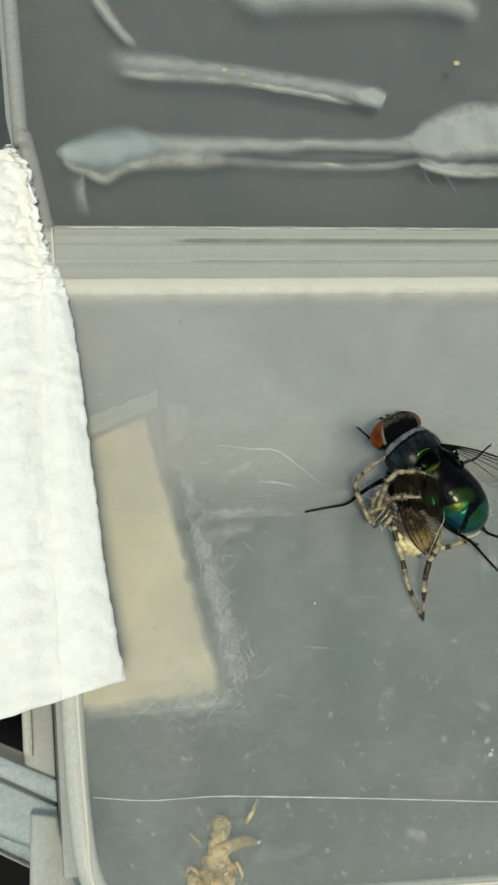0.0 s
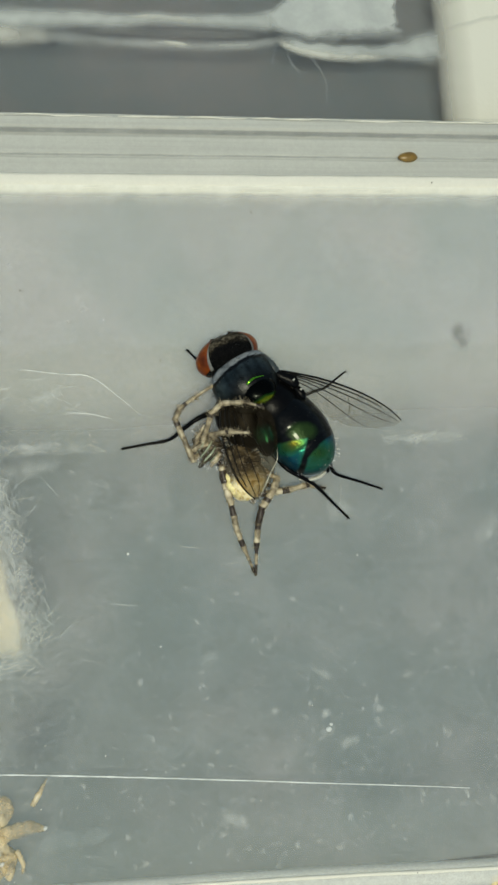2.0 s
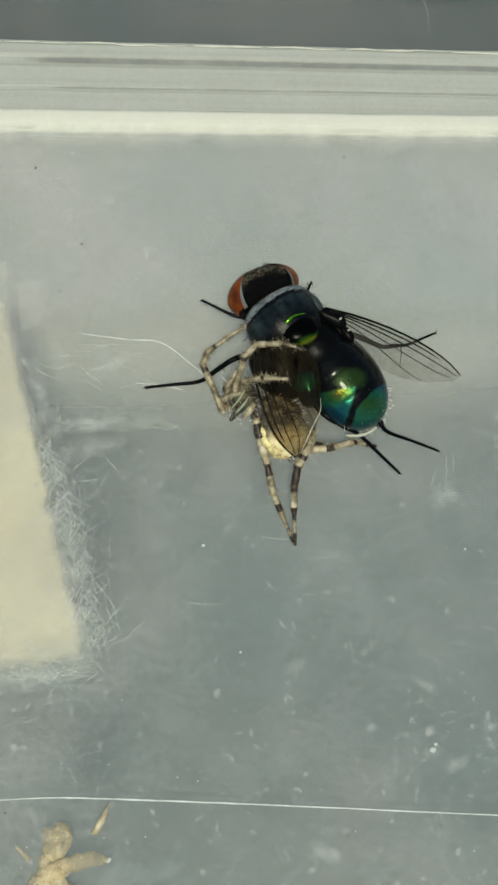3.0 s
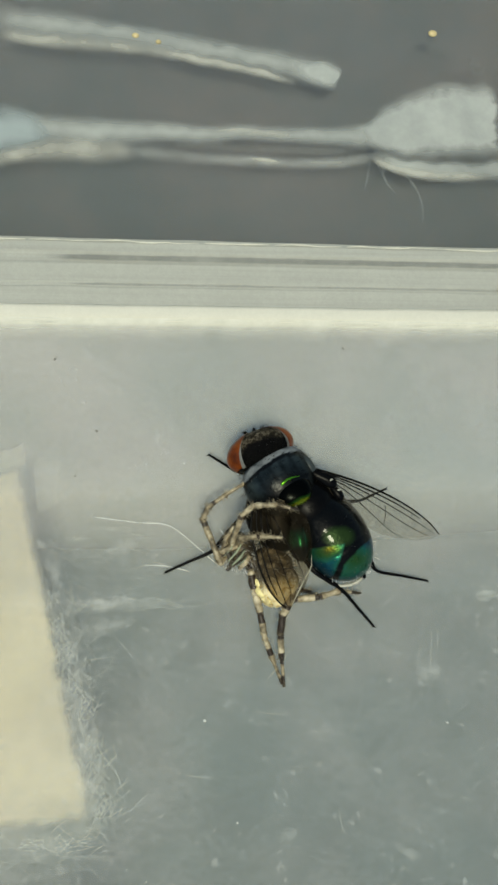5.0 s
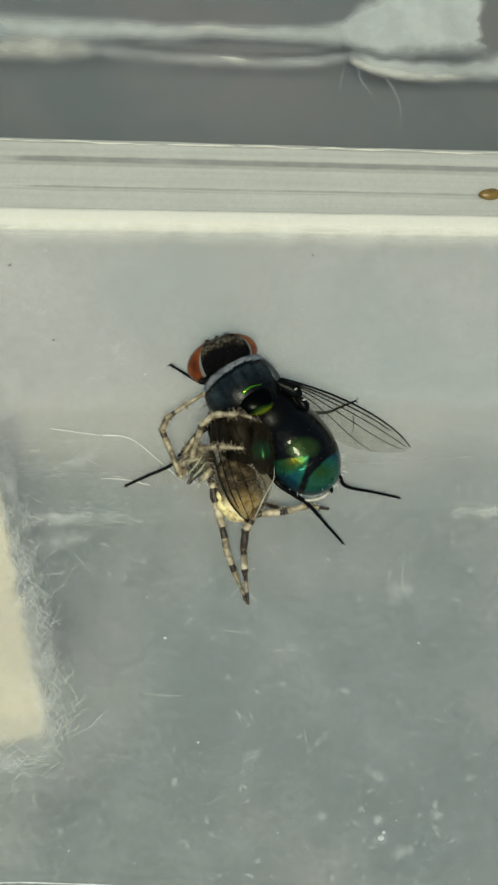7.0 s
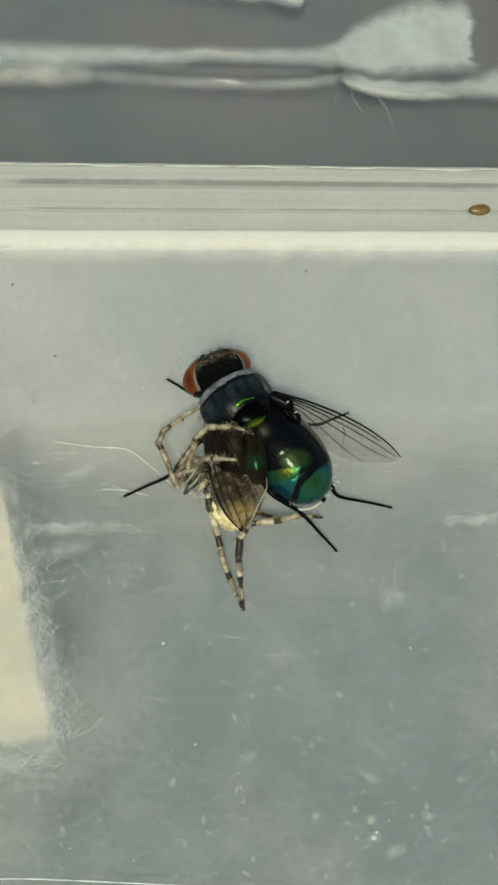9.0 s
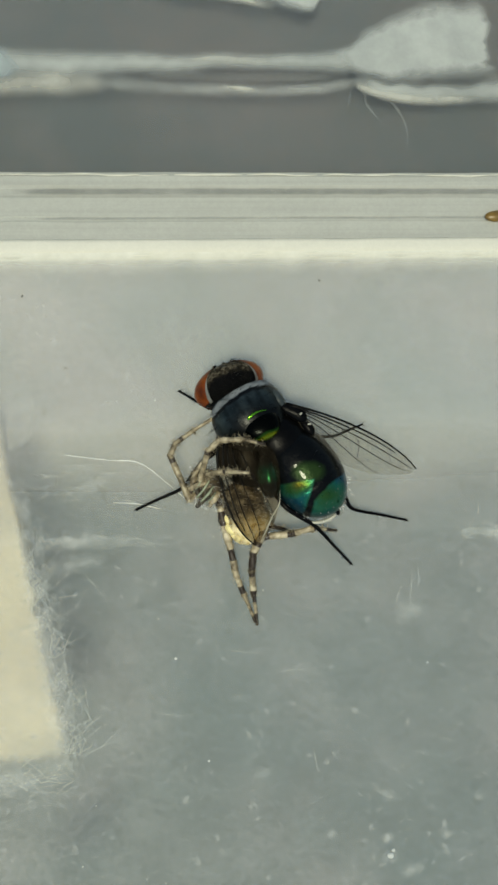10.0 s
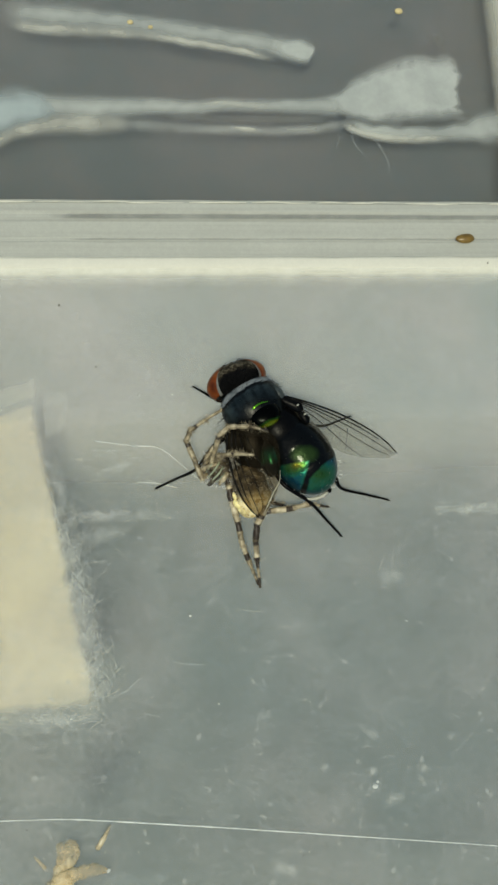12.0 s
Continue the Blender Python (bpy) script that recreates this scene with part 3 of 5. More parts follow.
    part("side_wall", bm, LEDGE_PLASTIC, b, smooth=False).visible_shadow = False
    bm = bmesh.new()
    box(bm, -17, EAST, -31.5, -30.6, -25.5, -0.4)
    part("front_wall", bm, FLANGE_PLASTIC, b, smooth=False).visible_shadow = False
    bm = bmesh.new()
    box(bm, -20.9, EAST, 60, 61, -25.5, 1.5)
    part("back_wall", bm, FLANGE_PLASTIC, b, smooth=False)
    bm = bmesh.new()
    box(bm, EAST, EAST + 1, -28, 61, -25.5, 1.5)
    part("side_wall", bm, FLANGE_PLASTIC, b, smooth=False).visible_shadow = False
    # flange outside the west wall
    def strip(name, top, low, z, material, label):
        bm = bmesh.new()
        x0, x1 = -36.0, -21.0
        slab(bm, [(x1, low[0] + low[1] * (x1 + 24.2)), (x1, top[0] + top[1] * (x1 + 24.2)), (x0, top[0] + top[1] * (x0 + 24.2)), (x0, low[0] + low[1] * (x0 + 24.2))], z - 0.6, z, 0.2)
        part(name, bm, material, b, label)
    strip("flange_base", (-16.2, -0.50), (-22.4, -0.58), -4.2, LEDGE_PLASTIC, "hazy grey plastic under the flange strips")
    strip("flange", (-17.0, -0.53), (-18.2, -0.56), -2.0, FLANGE_PLASTIC, "bluish clear plastic flange strip")
    strip("flange", (-18.5, -0.55), (-21.5, -0.50), -2.4, FLANGE_PLASTIC, "bluish clear plastic flange strip")
    strip("flange", (-21.5, -0.50), (-22.5, -0.58), -3.2, FLANGE_PLASTIC, "bluish clear plastic flange strip")
    strip("flange_edge", (-22.5, -0.58), (-22.75, -0.58), -2.9, RIM_PLASTIC, "milky edge of the flange")
    bm = bmesh.new()
    slab(bm, [(-22.6, -20.4), (-21.05, -20.7), (-20.4, -25.0), (-19.0, -28), (-23.0, -28)], -2.0, -1.2, 0.25)
    part("corner_block", bm, RIM_PLASTIC, b, "milky plastic corner block")
    bm = bmesh.new()
    slab(bm, [(-22.8, -12), (-21.0, -12), (-21.0, -18.6), (-22.8, -17.8)], -3.4, -2.6, 0.2)
    part("outer_ledge", bm, LEDGE_PLASTIC, b, "hazy plastic ledge outside the wall")
    bm = bmesh.new()
    slab(bm, [(-22.85, -12), (-22.3, -12), (-22.3, -17.2), (-22.85, -17.0)], -2.5, -1.9, 0.15)
    part("ledge_edge", bm, RIM_PLASTIC, b, "milky edge of the ledge")


# ---- silk, cards, reflection and tissue ----
def film(name, upper, lower, z, material, label, category, group="", rim=2.8, ends=9.0, puff=0.45, single=False, lift=None, open_top=False, jitter=1.0, owner=None, fray=0.0):
    """A thin film between two lines, thinning towards its edges; a part of owner where one is given. fray: how far its end is torn."""
    bm = bmesh.new()
    cover = bm.verts.layers.float.new("cover")
    up, lo = smooth_line([(x, y, 0) for x, y in upper], 8), smooth_line([(x, y, 0) for x, y in lower], 8)
    nx, ny = 80, 22
    first, last = ends if isinstance(ends, tuple) else (ends, ends)

    def at(line, t):
        k = t * (len(line) - 1)
        j = min(int(k), len(line) - 2)
        return line[j].lerp(line[j + 1], k - j)

    def ease(q):
        q = max(0.0, min(1.0, q))
        return q * q * (3 - 2 * q)
    top, bottom = [], []
    for i in range(nx + 1):
        a, b = at(up, i / nx), at(lo, i / nx)
        ct, cb = [], []
        for j in range(ny + 1):
            s = j / ny
            p = a.lerp(b, s)
            if fray:
                p.x += fray * max(0.0, i / nx - 0.6) * 2.5 * (noise.noise((s * 9, 1.5, 0)) + 0.7 * noise.noise((s * 23, 4.5, 0)))
            p += jitter * Vector((0.12 * noise.noise(p * 1.3), 0.16 * noise.noise(p * 1.1 + Vector((7, 0, 0))), 0))
            thick = 0.05 + puff * math.sin(math.pi * s) * min(1, 4 * i / nx + 0.1, 4 * (1 - i / nx) + 0.1)
            v = bm.verts.new((p.x, p.y, z + thick))
            w = bm.verts.new((p.x, p.y, z))
            if lift:
                v.co.z += lift(p.y)
                w.co.z += lift(p.y)
            e = (1.0 if open_top else ease(rim * s)) * ease(rim * (1 - s)) * ease(first * i / nx) * ease(last * (1 - i / nx))
            v[cover] = w[cover] = e
            ct.append(v)
            cb.append(w)
        top.append(ct)
        bottom.append(cb)
    for i in range(nx):
        for j in range(ny):
            bm.faces.new((top[i][j], top[i + 1][j], top[i + 1][j + 1], top[i][j + 1]))
            if not single:
                bm.faces.new((bottom[i][j], bottom[i][j + 1], bottom[i + 1][j + 1], bottom[i + 1][j]))
    if owner:
        return part(name, bm, material, owner, label, owner["base"])
    return tagged(part(name, bm, material), label, category, group)


def silk_strand(owner, name, line, widths, z, material, label, rim=2.0, ends=12.0):
    """A strand of silk along a line, as wide as the widths say."""
    upper, lower = [], []
    for i, (x, y) in enumerate(line):
        a, c = Vector(line[max(i - 1, 0)]), Vector(line[min(i + 1, len(line) - 1)])
        d = (c - a).normalized()
        w = widths[i] / 2
        upper.append((x - d.y * w, y + d.x * w))
        lower.append((x + d.y * w, y - d.x * w))
    film(name, upper, lower, z, material, label, "silk", owner=owner, rim=rim, ends=ends, puff=0.15, jitter=0.6, single=True)


def silks():
    z = -0.52
    # dark films that paint the shade along the divider's two grooves
    film("groove_shade", [(-13, 14.82), (0, 14.84), (20, 14.82), (45, 14.82)], [(-13, 14.34), (0, 14.33), (20, 14.35), (45, 14.34)], 1.545, GROOVE_FILM, "dark film painting the shade in the divider groove", "dirt", "groove dirt", rim=2.2, puff=0.0, jitter=0.15, single=True, ends=12)
    film("groove_shade", [(-12, 13.25), (0, 13.24), (20, 13.25), (45, 13.25)], [(-12, 13.02), (0, 13.03), (20, 13.02), (45, 13.02)], 1.51, GROOVE_FAINT, "faint film painting the shade of the lower groove", "dirt", "groove dirt", rim=2.2, puff=0.0, jitter=0.15, single=True, ends=12)
    group = "silk films in the far half"
    f = thing("silk_film", (-2.0, 22.0, z), "bone-shaped film of white spider silk on the pane", "silk", group)
    film("pad", [(-19.3, 22.0), (-18.4, 22.9), (-17.0, 23.6), (-15.0, 24.3), (-13.2, 24.3), (-12.2, 23.4), (-11.0, 23.2)],
         [(-19.2, 21.8), (-18.2, 20.6), (-17.2, 20.2), (-15.9, 19.7), (-14.6, 20.5), (-12.8, 21.2), (-11.0, 21.7)], z, SILK_BLUE, "bluish pad of thin silk", "silk", owner=f, rim=2.3, ends=(6, 4), puff=0.25, single=True)
    silk_strand(f, "edge_strand", [(-18.9, 21.9), (-18.1, 20.8), (-17.0, 20.4), (-15.9, 19.95), (-14.6, 20.7), (-13.0, 21.2), (-11.2, 21.5), (-9.0, 21.5), (-6.8, 21.6)], [0.7, 0.9, 1.1, 1.3, 1.3, 1.6, 2.0, 2.0, 1.4], z + 0.08, SILK_CREAM, "cream edge of the silk pad")
    silk_strand(f, "strand", [(-13.6, 23.0), (-12.0, 22.7), (-10.0, 22.55), (-7.5, 22.65), (-5.0, 22.75), (-3.0, 22.7), (-1.0, 22.95), (1.0, 22.9), (3.5, 22.95), (5.6, 23.0), (7.2, 23.2)],
                [2.0, 2.2, 2.3, 2.0, 1.7, 1.55, 1.5, 1.4, 1.5, 1.9, 2.4], z + 0.05, SILK, "pale silk strand")
    silk_strand(f, "strand", [(-2.6, 22.95), (-1.0, 23.05), (0.6, 22.9), (2.0, 22.9)], [0.3, 0.6, 0.55, 0.3], z + 0.16, SILK_CREAM, "cream silk strand")
    silk_strand(f, "strand", [(-9.5, 21.45), (-6.5, 21.5), (-4.0, 21.3), (-1.5, 21.25), (1.0, 21.2), (3.5, 21.25), (6.2, 21.6), (7.4, 21.9)], [1.3, 1.3, 1.1, 1.05, 1.0, 0.95, 1.1, 1.3], z + 0.05, SILK_THIN, "thin silk strand")
    silk_strand(f, "strand", [(-1.2, 21.35), (0.2, 21.25), (1.6, 21.2)], [0.3, 0.5, 0.35], z + 0.14, SILK_CREAM, "bright cream silk strand", ends=3)
    film("fan", [(4.9, 23.7), (6.0, 24.0), (7.1, 25.05), (8.7, 26.2), (10.4, 27.0), (11.8, 27.4), (13.3, 27.4), (15.1, 27.6)],
         [(4.9, 22.5), (6.2, 22.3), (7.4, 21.5), (9.4, 21.2), (11.0, 21.2), (12.4, 21.3), (13.8, 21.5), (15.2, 21.8)], z + 0.06, SILK_FAN, "frayed brush-like fan of silk", "silk", owner=f, rim=2.6, ends=(3.0, 12), puff=0.2, fray=0.55, single=True)
    film("arm", [(6.3, 22.6), (8.4, 22.0), (10.0, 21.9), (11.7, 21.9), (14.0, 22.0), (15.9, 22.9), (17.6, 23.7)],
         [(6.3, 21.6), (8.1, 20.75), (10.0, 20.45), (11.6, 20.4), (13.9, 20.5), (15.8, 20.2), (17.6, 20.2)], z + 0.02, SILK, "pale silk arm", "silk", owner=f, rim=2.2, ends=(6, 20), puff=0.15, single=True)
    silk_strand(f, "edge_strand", [(6.5, 21.7), (8.2, 21.0), (10.0, 20.75), (11.7, 20.7), (13.9, 20.75)], [0.7, 0.9, 0.9, 0.9, 0.7], z + 0.14, SILK_CREAM, "cream edge of the silk arm")
    film("brown_line", [(-5.5, 22.2), (-2.0, 22.35), (2.0, 22.45), (5.8, 22.4)], [(-5.5, 21.75), (-2.0, 21.7), (2.0, 21.65), (5.8, 21.8)], z + 0.02, GROOVE_FAINT, "brownish film between the strands", "dirt", owner=f, rim=2.2, puff=0.0, single=True, jitter=0.4)
    f = thing("silk_film", (-4.0, 28.4, z), "long tapering film of white spider silk on the pane", "silk", group)
    film("sheet", [(-15.6, 30.6), (-13.1, 30.3), (-10.9, 30.1), (-8.0, 29.7), (-4.4, 29.2), (-0.8, 28.8), (2.9, 28.3), (5.5, 27.85)],
         [(-15.4, 27.9), (-13.1, 27.55), (-11.0, 27.45), (-8.1, 27.4), (-4.5, 27.1), (-0.8, 26.5), (2.8, 25.8), (4.6, 25.45)], z, SILK, "pale silk sheet", "silk", owner=f, rim=1.7, ends=(8, 20), puff=0.3, single=True)
    film("end_flap", [(1.6, 28.2), (3.4, 28.0), (5.4, 27.65)], [(1.4, 26.2), (3.0, 25.85), (4.6, 25.5)], z + 0.1, SILK_FAN, "denser end of the silk", "silk", owner=f, rim=2.0, ends=(1.6, 12), puff=0.2, single=True)
    silk_strand(f, "edge_strand", [(-14.8, 28.2), (-12.0, 27.9), (-8.5, 27.8), (-5.5, 27.6), (-3.0, 27.2), (0.0, 26.7), (2.6, 26.1)], [0.9, 1.2, 1.2, 1.0, 0.9, 0.8, 0.7], z + 0.1, SILK_CREAM, "cream edge of the silk")
    def lone(line, widths, label, material, ends=6.0):
        f = thing("silk_film", (*line[0], z), label, "silk", group)
        silk_strand(f, "strand", line, widths, z, material, "", ends=ends)
        silk_strand(f, "strand", [(x + 0.15, y) for x, y in line], [w * 0.4 for w in widths], z + 0.08, SILK_THIN, "", ends=ends)
    lone([(-15.9, 36.2), (-15.6, 34.0), (-14.4, 31.8), (-13.0, 30.0)], [1.6, 1.5, 1.2, 0.8], "narrow slanting strand of white spider silk on the pane", SILK)
    lone([(-17.5, 20.8), (-17.6, 18.8), (-17.3, 16.9)], [1.7, 1.3, 1.6], "faint tail of white spider silk by the divider", SILK_THIN, 2.4)
    f = thing("silk_film", (4.0, 35.0, z), "broad film of white spider silk on the pane", "silk", group)
    film("sheet", [(-8, 36.7), (0, 37.2), (8, 37.2), (14.3, 36.2)], [(-5.0, 32.1), (2.2, 33.1), (9.4, 33.7), (13.6, 32.9)], z, SILK, "", "silk", owner=f, rim=1.8, single=True)


def smears():
    film("dark_smear", [(15.2, 3.4), (16.2, 3.6), (17.2, 3.2)], [(15.4, 1.4), (16.4, 1.1), (17.3, 1.6)], 0.2, SMEAR, "faint dark smear on the plastic", "smear", rim=2.0, ends=2.0, puff=0.0, single=True)
    film("dark_smear", [(12.6, 28.2), (13.5, 28.5), (14.4, 28.2)], [(12.8, 27.2), (13.5, 26.9), (14.3, 27.3)], -0.3, SMEAR, "brown smear above the frayed silk", "smear", rim=2.0, ends=2.0, puff=0.0, single=True)


def tissue_reflection():
    z = -4.4
    c = thing("cream_panel", (16.8, 16.2, -0.42), "creased cream card lying on the far pane", "card")
    film("sheet", [(45.5, 16.2), (45.5, 30), (45.5, 45), (45.5, 59)], [(16.8, 16.2), (16.9, 25), (16.6, 36), (16.3, 59)], -0.42, CREAM, "", "card",
         rim=13, ends=900, puff=0.0, open_top=True, jitter=0.7, owner=c)
    # the card lies flat; the shading of its folds is painted in strips
    for line, widths in (([(17.2, 24.3), (18.6, 25.3), (20.4, 26.3), (23.0, 27.4)], [0.9, 1.5, 1.4, 1.0]), ([(20.6, 33.0), (21.3, 30.0), (21.8, 27.0)], [0.4, 0.5, 0.4]), ([(17.4, 22.6), (19.5, 23.4), (23.0, 24.2)], [0.4, 0.5, 0.4])):
        silk_strand(c, "crease", line, widths, -0.32, CREASE_SHADE, "darker strip painting the shading of a crease on the card", ends=5.0)
    # added sheet that stands in for light caught by the upper floor
    film("floor_brightener", [(-19.6, 11.8), (0, 11.8), (20, 11.8), (45, 11.8)], [(-19.6, -1.5), (0, -2.0), (20, -1.5), (45, -2.0)], -16.15, FLOOR_BRIGHTENER,
         "pale sheet added under the clear floor to brighten its upper part", "card", rim=2.4, ends=400, puff=0.0, single=True, open_top=True, lift=lambda y: 15.6 * max(0.0, min(1.0, (y + 1.0) / 12.8)) ** 1.6)
    # the tissue's beige reflection in the floor, built as strips below it
    film("tissue_reflection", [(-13.4, 4.9), (-13.2, 2.7), (-12.45, -0.7), (-11.7, -4.2), (-11.2, -7.0), (-10.7, -9.6), (-9.9, -13.0), (-9.75, -14.9)],
         [(-19.8, 2.0), (-19.8, 0.3), (-19.8, -2.5), (-19.8, -5.0), (-19.8, -7.5), (-19.8, -10.0), (-19.8, -13.0), (-19.8, -15.3)], z, REFLECTION, "beige strip under the clear plastic, built for the tissue's reflection", "paper", rim=8, ends=(22, 11), puff=0.1, single=True)
    # the fainter second reflection around it, built as thin films
    film("second_reflection", [(-12.9, 5.4), (-12.9, 4.2), (-12.2, -0.2), (-11.2, -5.5), (-10.3, -10.0), (-9.3, -14.0), (-9.1, -15.6)],
         [(-19.8, 3.0), (-19.8, 1.5), (-19.8, -1.5), (-19.8, -6.0), (-19.8, -10.0), (-19.8, -14.2), (-19.8, -15.8)], -2.2, REFLECTION_FAINT, "thin film built for the fainter second reflection of the tissue", "film", rim=6, ends=(26, 9), puff=0.1, single=True).visible_shadow = False
    film("upper_reflection", [(-19.8, 2.6), (-17.4, 3.75), (-15.3, 4.55), (-13.2, 5.35)], [(-19.8, 1.3), (-17.4, 2.35), (-15.3, 3.2), (-13.1, 4.0)], -1.0, REFLECTION_EDGE, "thin pale band built for the upper edge of the reflection", "paper", rim=5, ends=(12, 18), puff=0.0, single=True).visible_shadow = False
    film("side_reflection", [(-13.0, 4.3), (-12.2, 4.6), (-11.3, 4.5)], [(-12.8, 1.2), (-12.2, 1.5), (-11.5, 2.0)], -1.2, REFLECTION_FAINT, "thin scrap built for the side of the second reflection", "film", rim=5, ends=6, puff=0.0, single=True).visible_shadow = False


def tissue():
    t = thing("tissue", (-20.5, -2.0, 1.5), "crumpled white tissue folded over the box rim", "tissue")
    right = [(-22.2, 21.0), (-21.0, 19.4), (-20.5, 15.4), (-19.5, 12.7), (-19.0, 10.8), (-18.5, 6.5), (-18.3, 3.3), (-17.9, -3.1), (-17.5, -8.2), (-16.9, -13.3)]
    right = smooth_line([(x, y, 0) for x, y in right], 14)
    n = len(right)

    def flap(name, label, start, end, m, height):
        bm = bmesh.new()
        rows, low = [], []
        for i, r in enumerate(right):
            row, lrow = [], []
            for j in range(m + 1):
                s = j / m
                x = start(r) + (end(r) - start(r)) * s
                y = r.y - 0.23 * max(0.0, r.x - x) * max(0.0, min(1.0, (-8 - r.y) / 5))
                z = height(x, y, s)
                z += 0.16 * noise.noise((x * 0.7, y * 1.6, 1)) + 0.13 * noise.noise((x * 1.6, y * 4.5, 5)) + 0.5 * max(0.0, min(1.0, (y - 9) / 4)) * noise.noise((x * 1.8, y * 1.8, 3)) + 0.05 * noise.noise((x * 4, y * 7, 2))
                fold = max(0.0, min(1.0, (-20.9 - x) / 0.6)) * max(0.0, 1 - (-21.5 - x) / 5)
                z += fold * (0.30 * noise.noise((x * 0.5 + y * 0.35, y * 2.0 - x * 1.1, 11)) + 0.16 * noise.noise((x * 0.9, y * 4.2 - x * 2, 14)))
                e = (0.16 + 0.4 * max(0.0, min(1.0, (r.y - 10) / 3))) * noise.noise((i * 0.8, s * 3, 2)) + 0.08 * noise.noise((i * 2.1, s * 3, 6))
                v = bm.verts.new((x + e, y + 0.1 * noise.noise((x, y, 8)), z))
                row.append(v)
                lrow.append(bm.verts.new((v.co.x, v.co.y, z - 0.12)))
            rows.append(row)
            low.append(lrow)
        for i in range(n - 1):
            for j in range(m):
                bm.faces.new((rows[i][j], rows[i + 1][j], rows[i + 1][j + 1], rows[i][j + 1]))
                bm.faces.new((low[i][j], low[i][j + 1], low[i + 1][j + 1], low[i + 1][j]))
        for i in range(n - 1):
            bm.faces.new((rows[i][0], low[i][0], low[i + 1][0], rows[i + 1][0]))
            bm.faces.new((rows[i + 1][m], low[i + 1][m], low[i][m], rows[i][m]))
        for j in range(m):
            bm.faces.new((rows[n - 1][j], low[n - 1][j], low[n - 1][j + 1], rows[n - 1][j + 1]))
            bm.faces.new((rows[0][j + 1], low[0][j + 1], low[0][j], rows[0][j]))
        part(name, bm, TISSUE, t, label)
    flap("inner_flap", "smooth inner flap of the tissue", lambda r: r.x, lambda r: min(r.x - 0.3, -20.75), 14, lambda x, y, s: 1.62 + 0.45 * math.sin(math.pi * min(1, s * 0.8)) - 0.55 * s ** 5)
    flap("outer_flap", "crumpled outer flap of the tissue", lambda r: min(r.x - 0.25, -20.5), lambda r: -38.0, 60, lambda x, y, s: 1.42 + 0.60 * min(1, 9 * s) - 7.0 * max(0, s - 0.1) ** 1.5)


# ---- the fly ----
FLY = (0.5, 1.0, 0.0)


def leg(owner, name, hip, knee, ankle, foot, r, material, label=""):
    """A jointed leg, its zero at the hip."""
    bm = bmesh.new()
    mid = (Vector(knee) + Vector(ankle)) / 2
    tube(bm, [hip, Vector(hip).lerp(Vector(knee), 0.5), knee, mid, ankle, Vector(ankle).lerp(Vector(foot), 0.5), foot],
         [r * 1.25, r * 1.35, r, r * 0.95, r * 0.75, r * 0.6, r * 0.5], 7, 4)
    # bristles and claw
    line = smooth_line([knee, ankle, foot], 8)
    for i in range(26):
        k = random.uniform(0, len(line) - 1.01)
        p = line[int(k)].lerp(line[int(k) + 1], k % 1)
        d = Vector((random.uniform(-1, 1), random.uniform(-1, 1), random.uniform(-0.2, 1))).normalized()
        tube(bm, [p, p + d * random.uniform(0.18, 0.32)], [r * 0.14, r * 0.05], 3, 1)
    tip = Vector(foot)
    for s in (-1, 1):
        tube(bm, [tip, tip + Vector((0.12 * s, -0.08, -0.03))], [r * 0.3, r * 0.1], 4, 1)
    return part(name, bm, material, owner, label, hip)


def wing(owner, lead, trail, material, veins, name, label):
    bm = bmesh.new()
    a, b = smooth_line(lead, 4), smooth_line(trail, 4)
    n, m = len(a), 6
    top = [[bm.verts.new(p.lerp(q, j / m) + Vector((0, 0, 0.05 * math.sin(j * 2.1 + i * 0.4)))) for j in range(m + 1)] for i, (p, q) in enumerate(zip(a, b))]
    low = [[bm.verts.new(v.co - Vector((0, 0, 0.025))) for v in row] for row in top]
    for i in range(n - 1):
        for j in range(m):
            bm.faces.new((top[i][j], top[i + 1][j], top[i + 1][j + 1], top[i][j + 1]))
            bm.faces.new((low[i][j], low[i][j + 1], low[i + 1][j + 1], low[i + 1][j]))
    w = part(name, bm, material, owner, label, lead[0])
    for s0, s1, e0, e1, r in veins:
        bm = bmesh.new()
        pts = []
        for k in range(7):
            t = e0 + (e1 - e0) * k / 6
            i = min(int(t * (n - 1)), n - 2)
            f = t * (n - 1) - i
            s = s0 + (s1 - s0) * (k / 6) ** 1.5
            pts.append(a[i].lerp(a[i + 1], f).lerp(b[i].lerp(b[i + 1], f), s) + Vector((0, 0, 0.03)))
        tube(bm, pts, [r, r * 0.8, r * 0.5], 5, 2)
        part("vein", bm, BLACK, w)
    return w


def bristles(owner, centre, radii, heading, count, length, r, material, name, up=-0.1):
    bm = bmesh.new()
    turn = Euler((0, 0, radians(heading))).to_matrix()
    for i in range(count):
        d = Vector((random.gauss(0, 1), random.gauss(0, 1), random.gauss(0, 1))).normalized()
        if d.z < up:
            d.z = -d.z
        p = Vector(centre) + turn @ Vector((d.x * radii[0], d.y * radii[1], d.z * radii[2]))
        o = (turn @ d + Vector((0.35, -0.45, 0.1))).normalized()
        tube(bm, [p, p + o * length * random.uniform(0.6, 1.2)], [r, r * 0.3], 3, 1)
    tagged(part(name, bm, material, owner), kind="stuff")


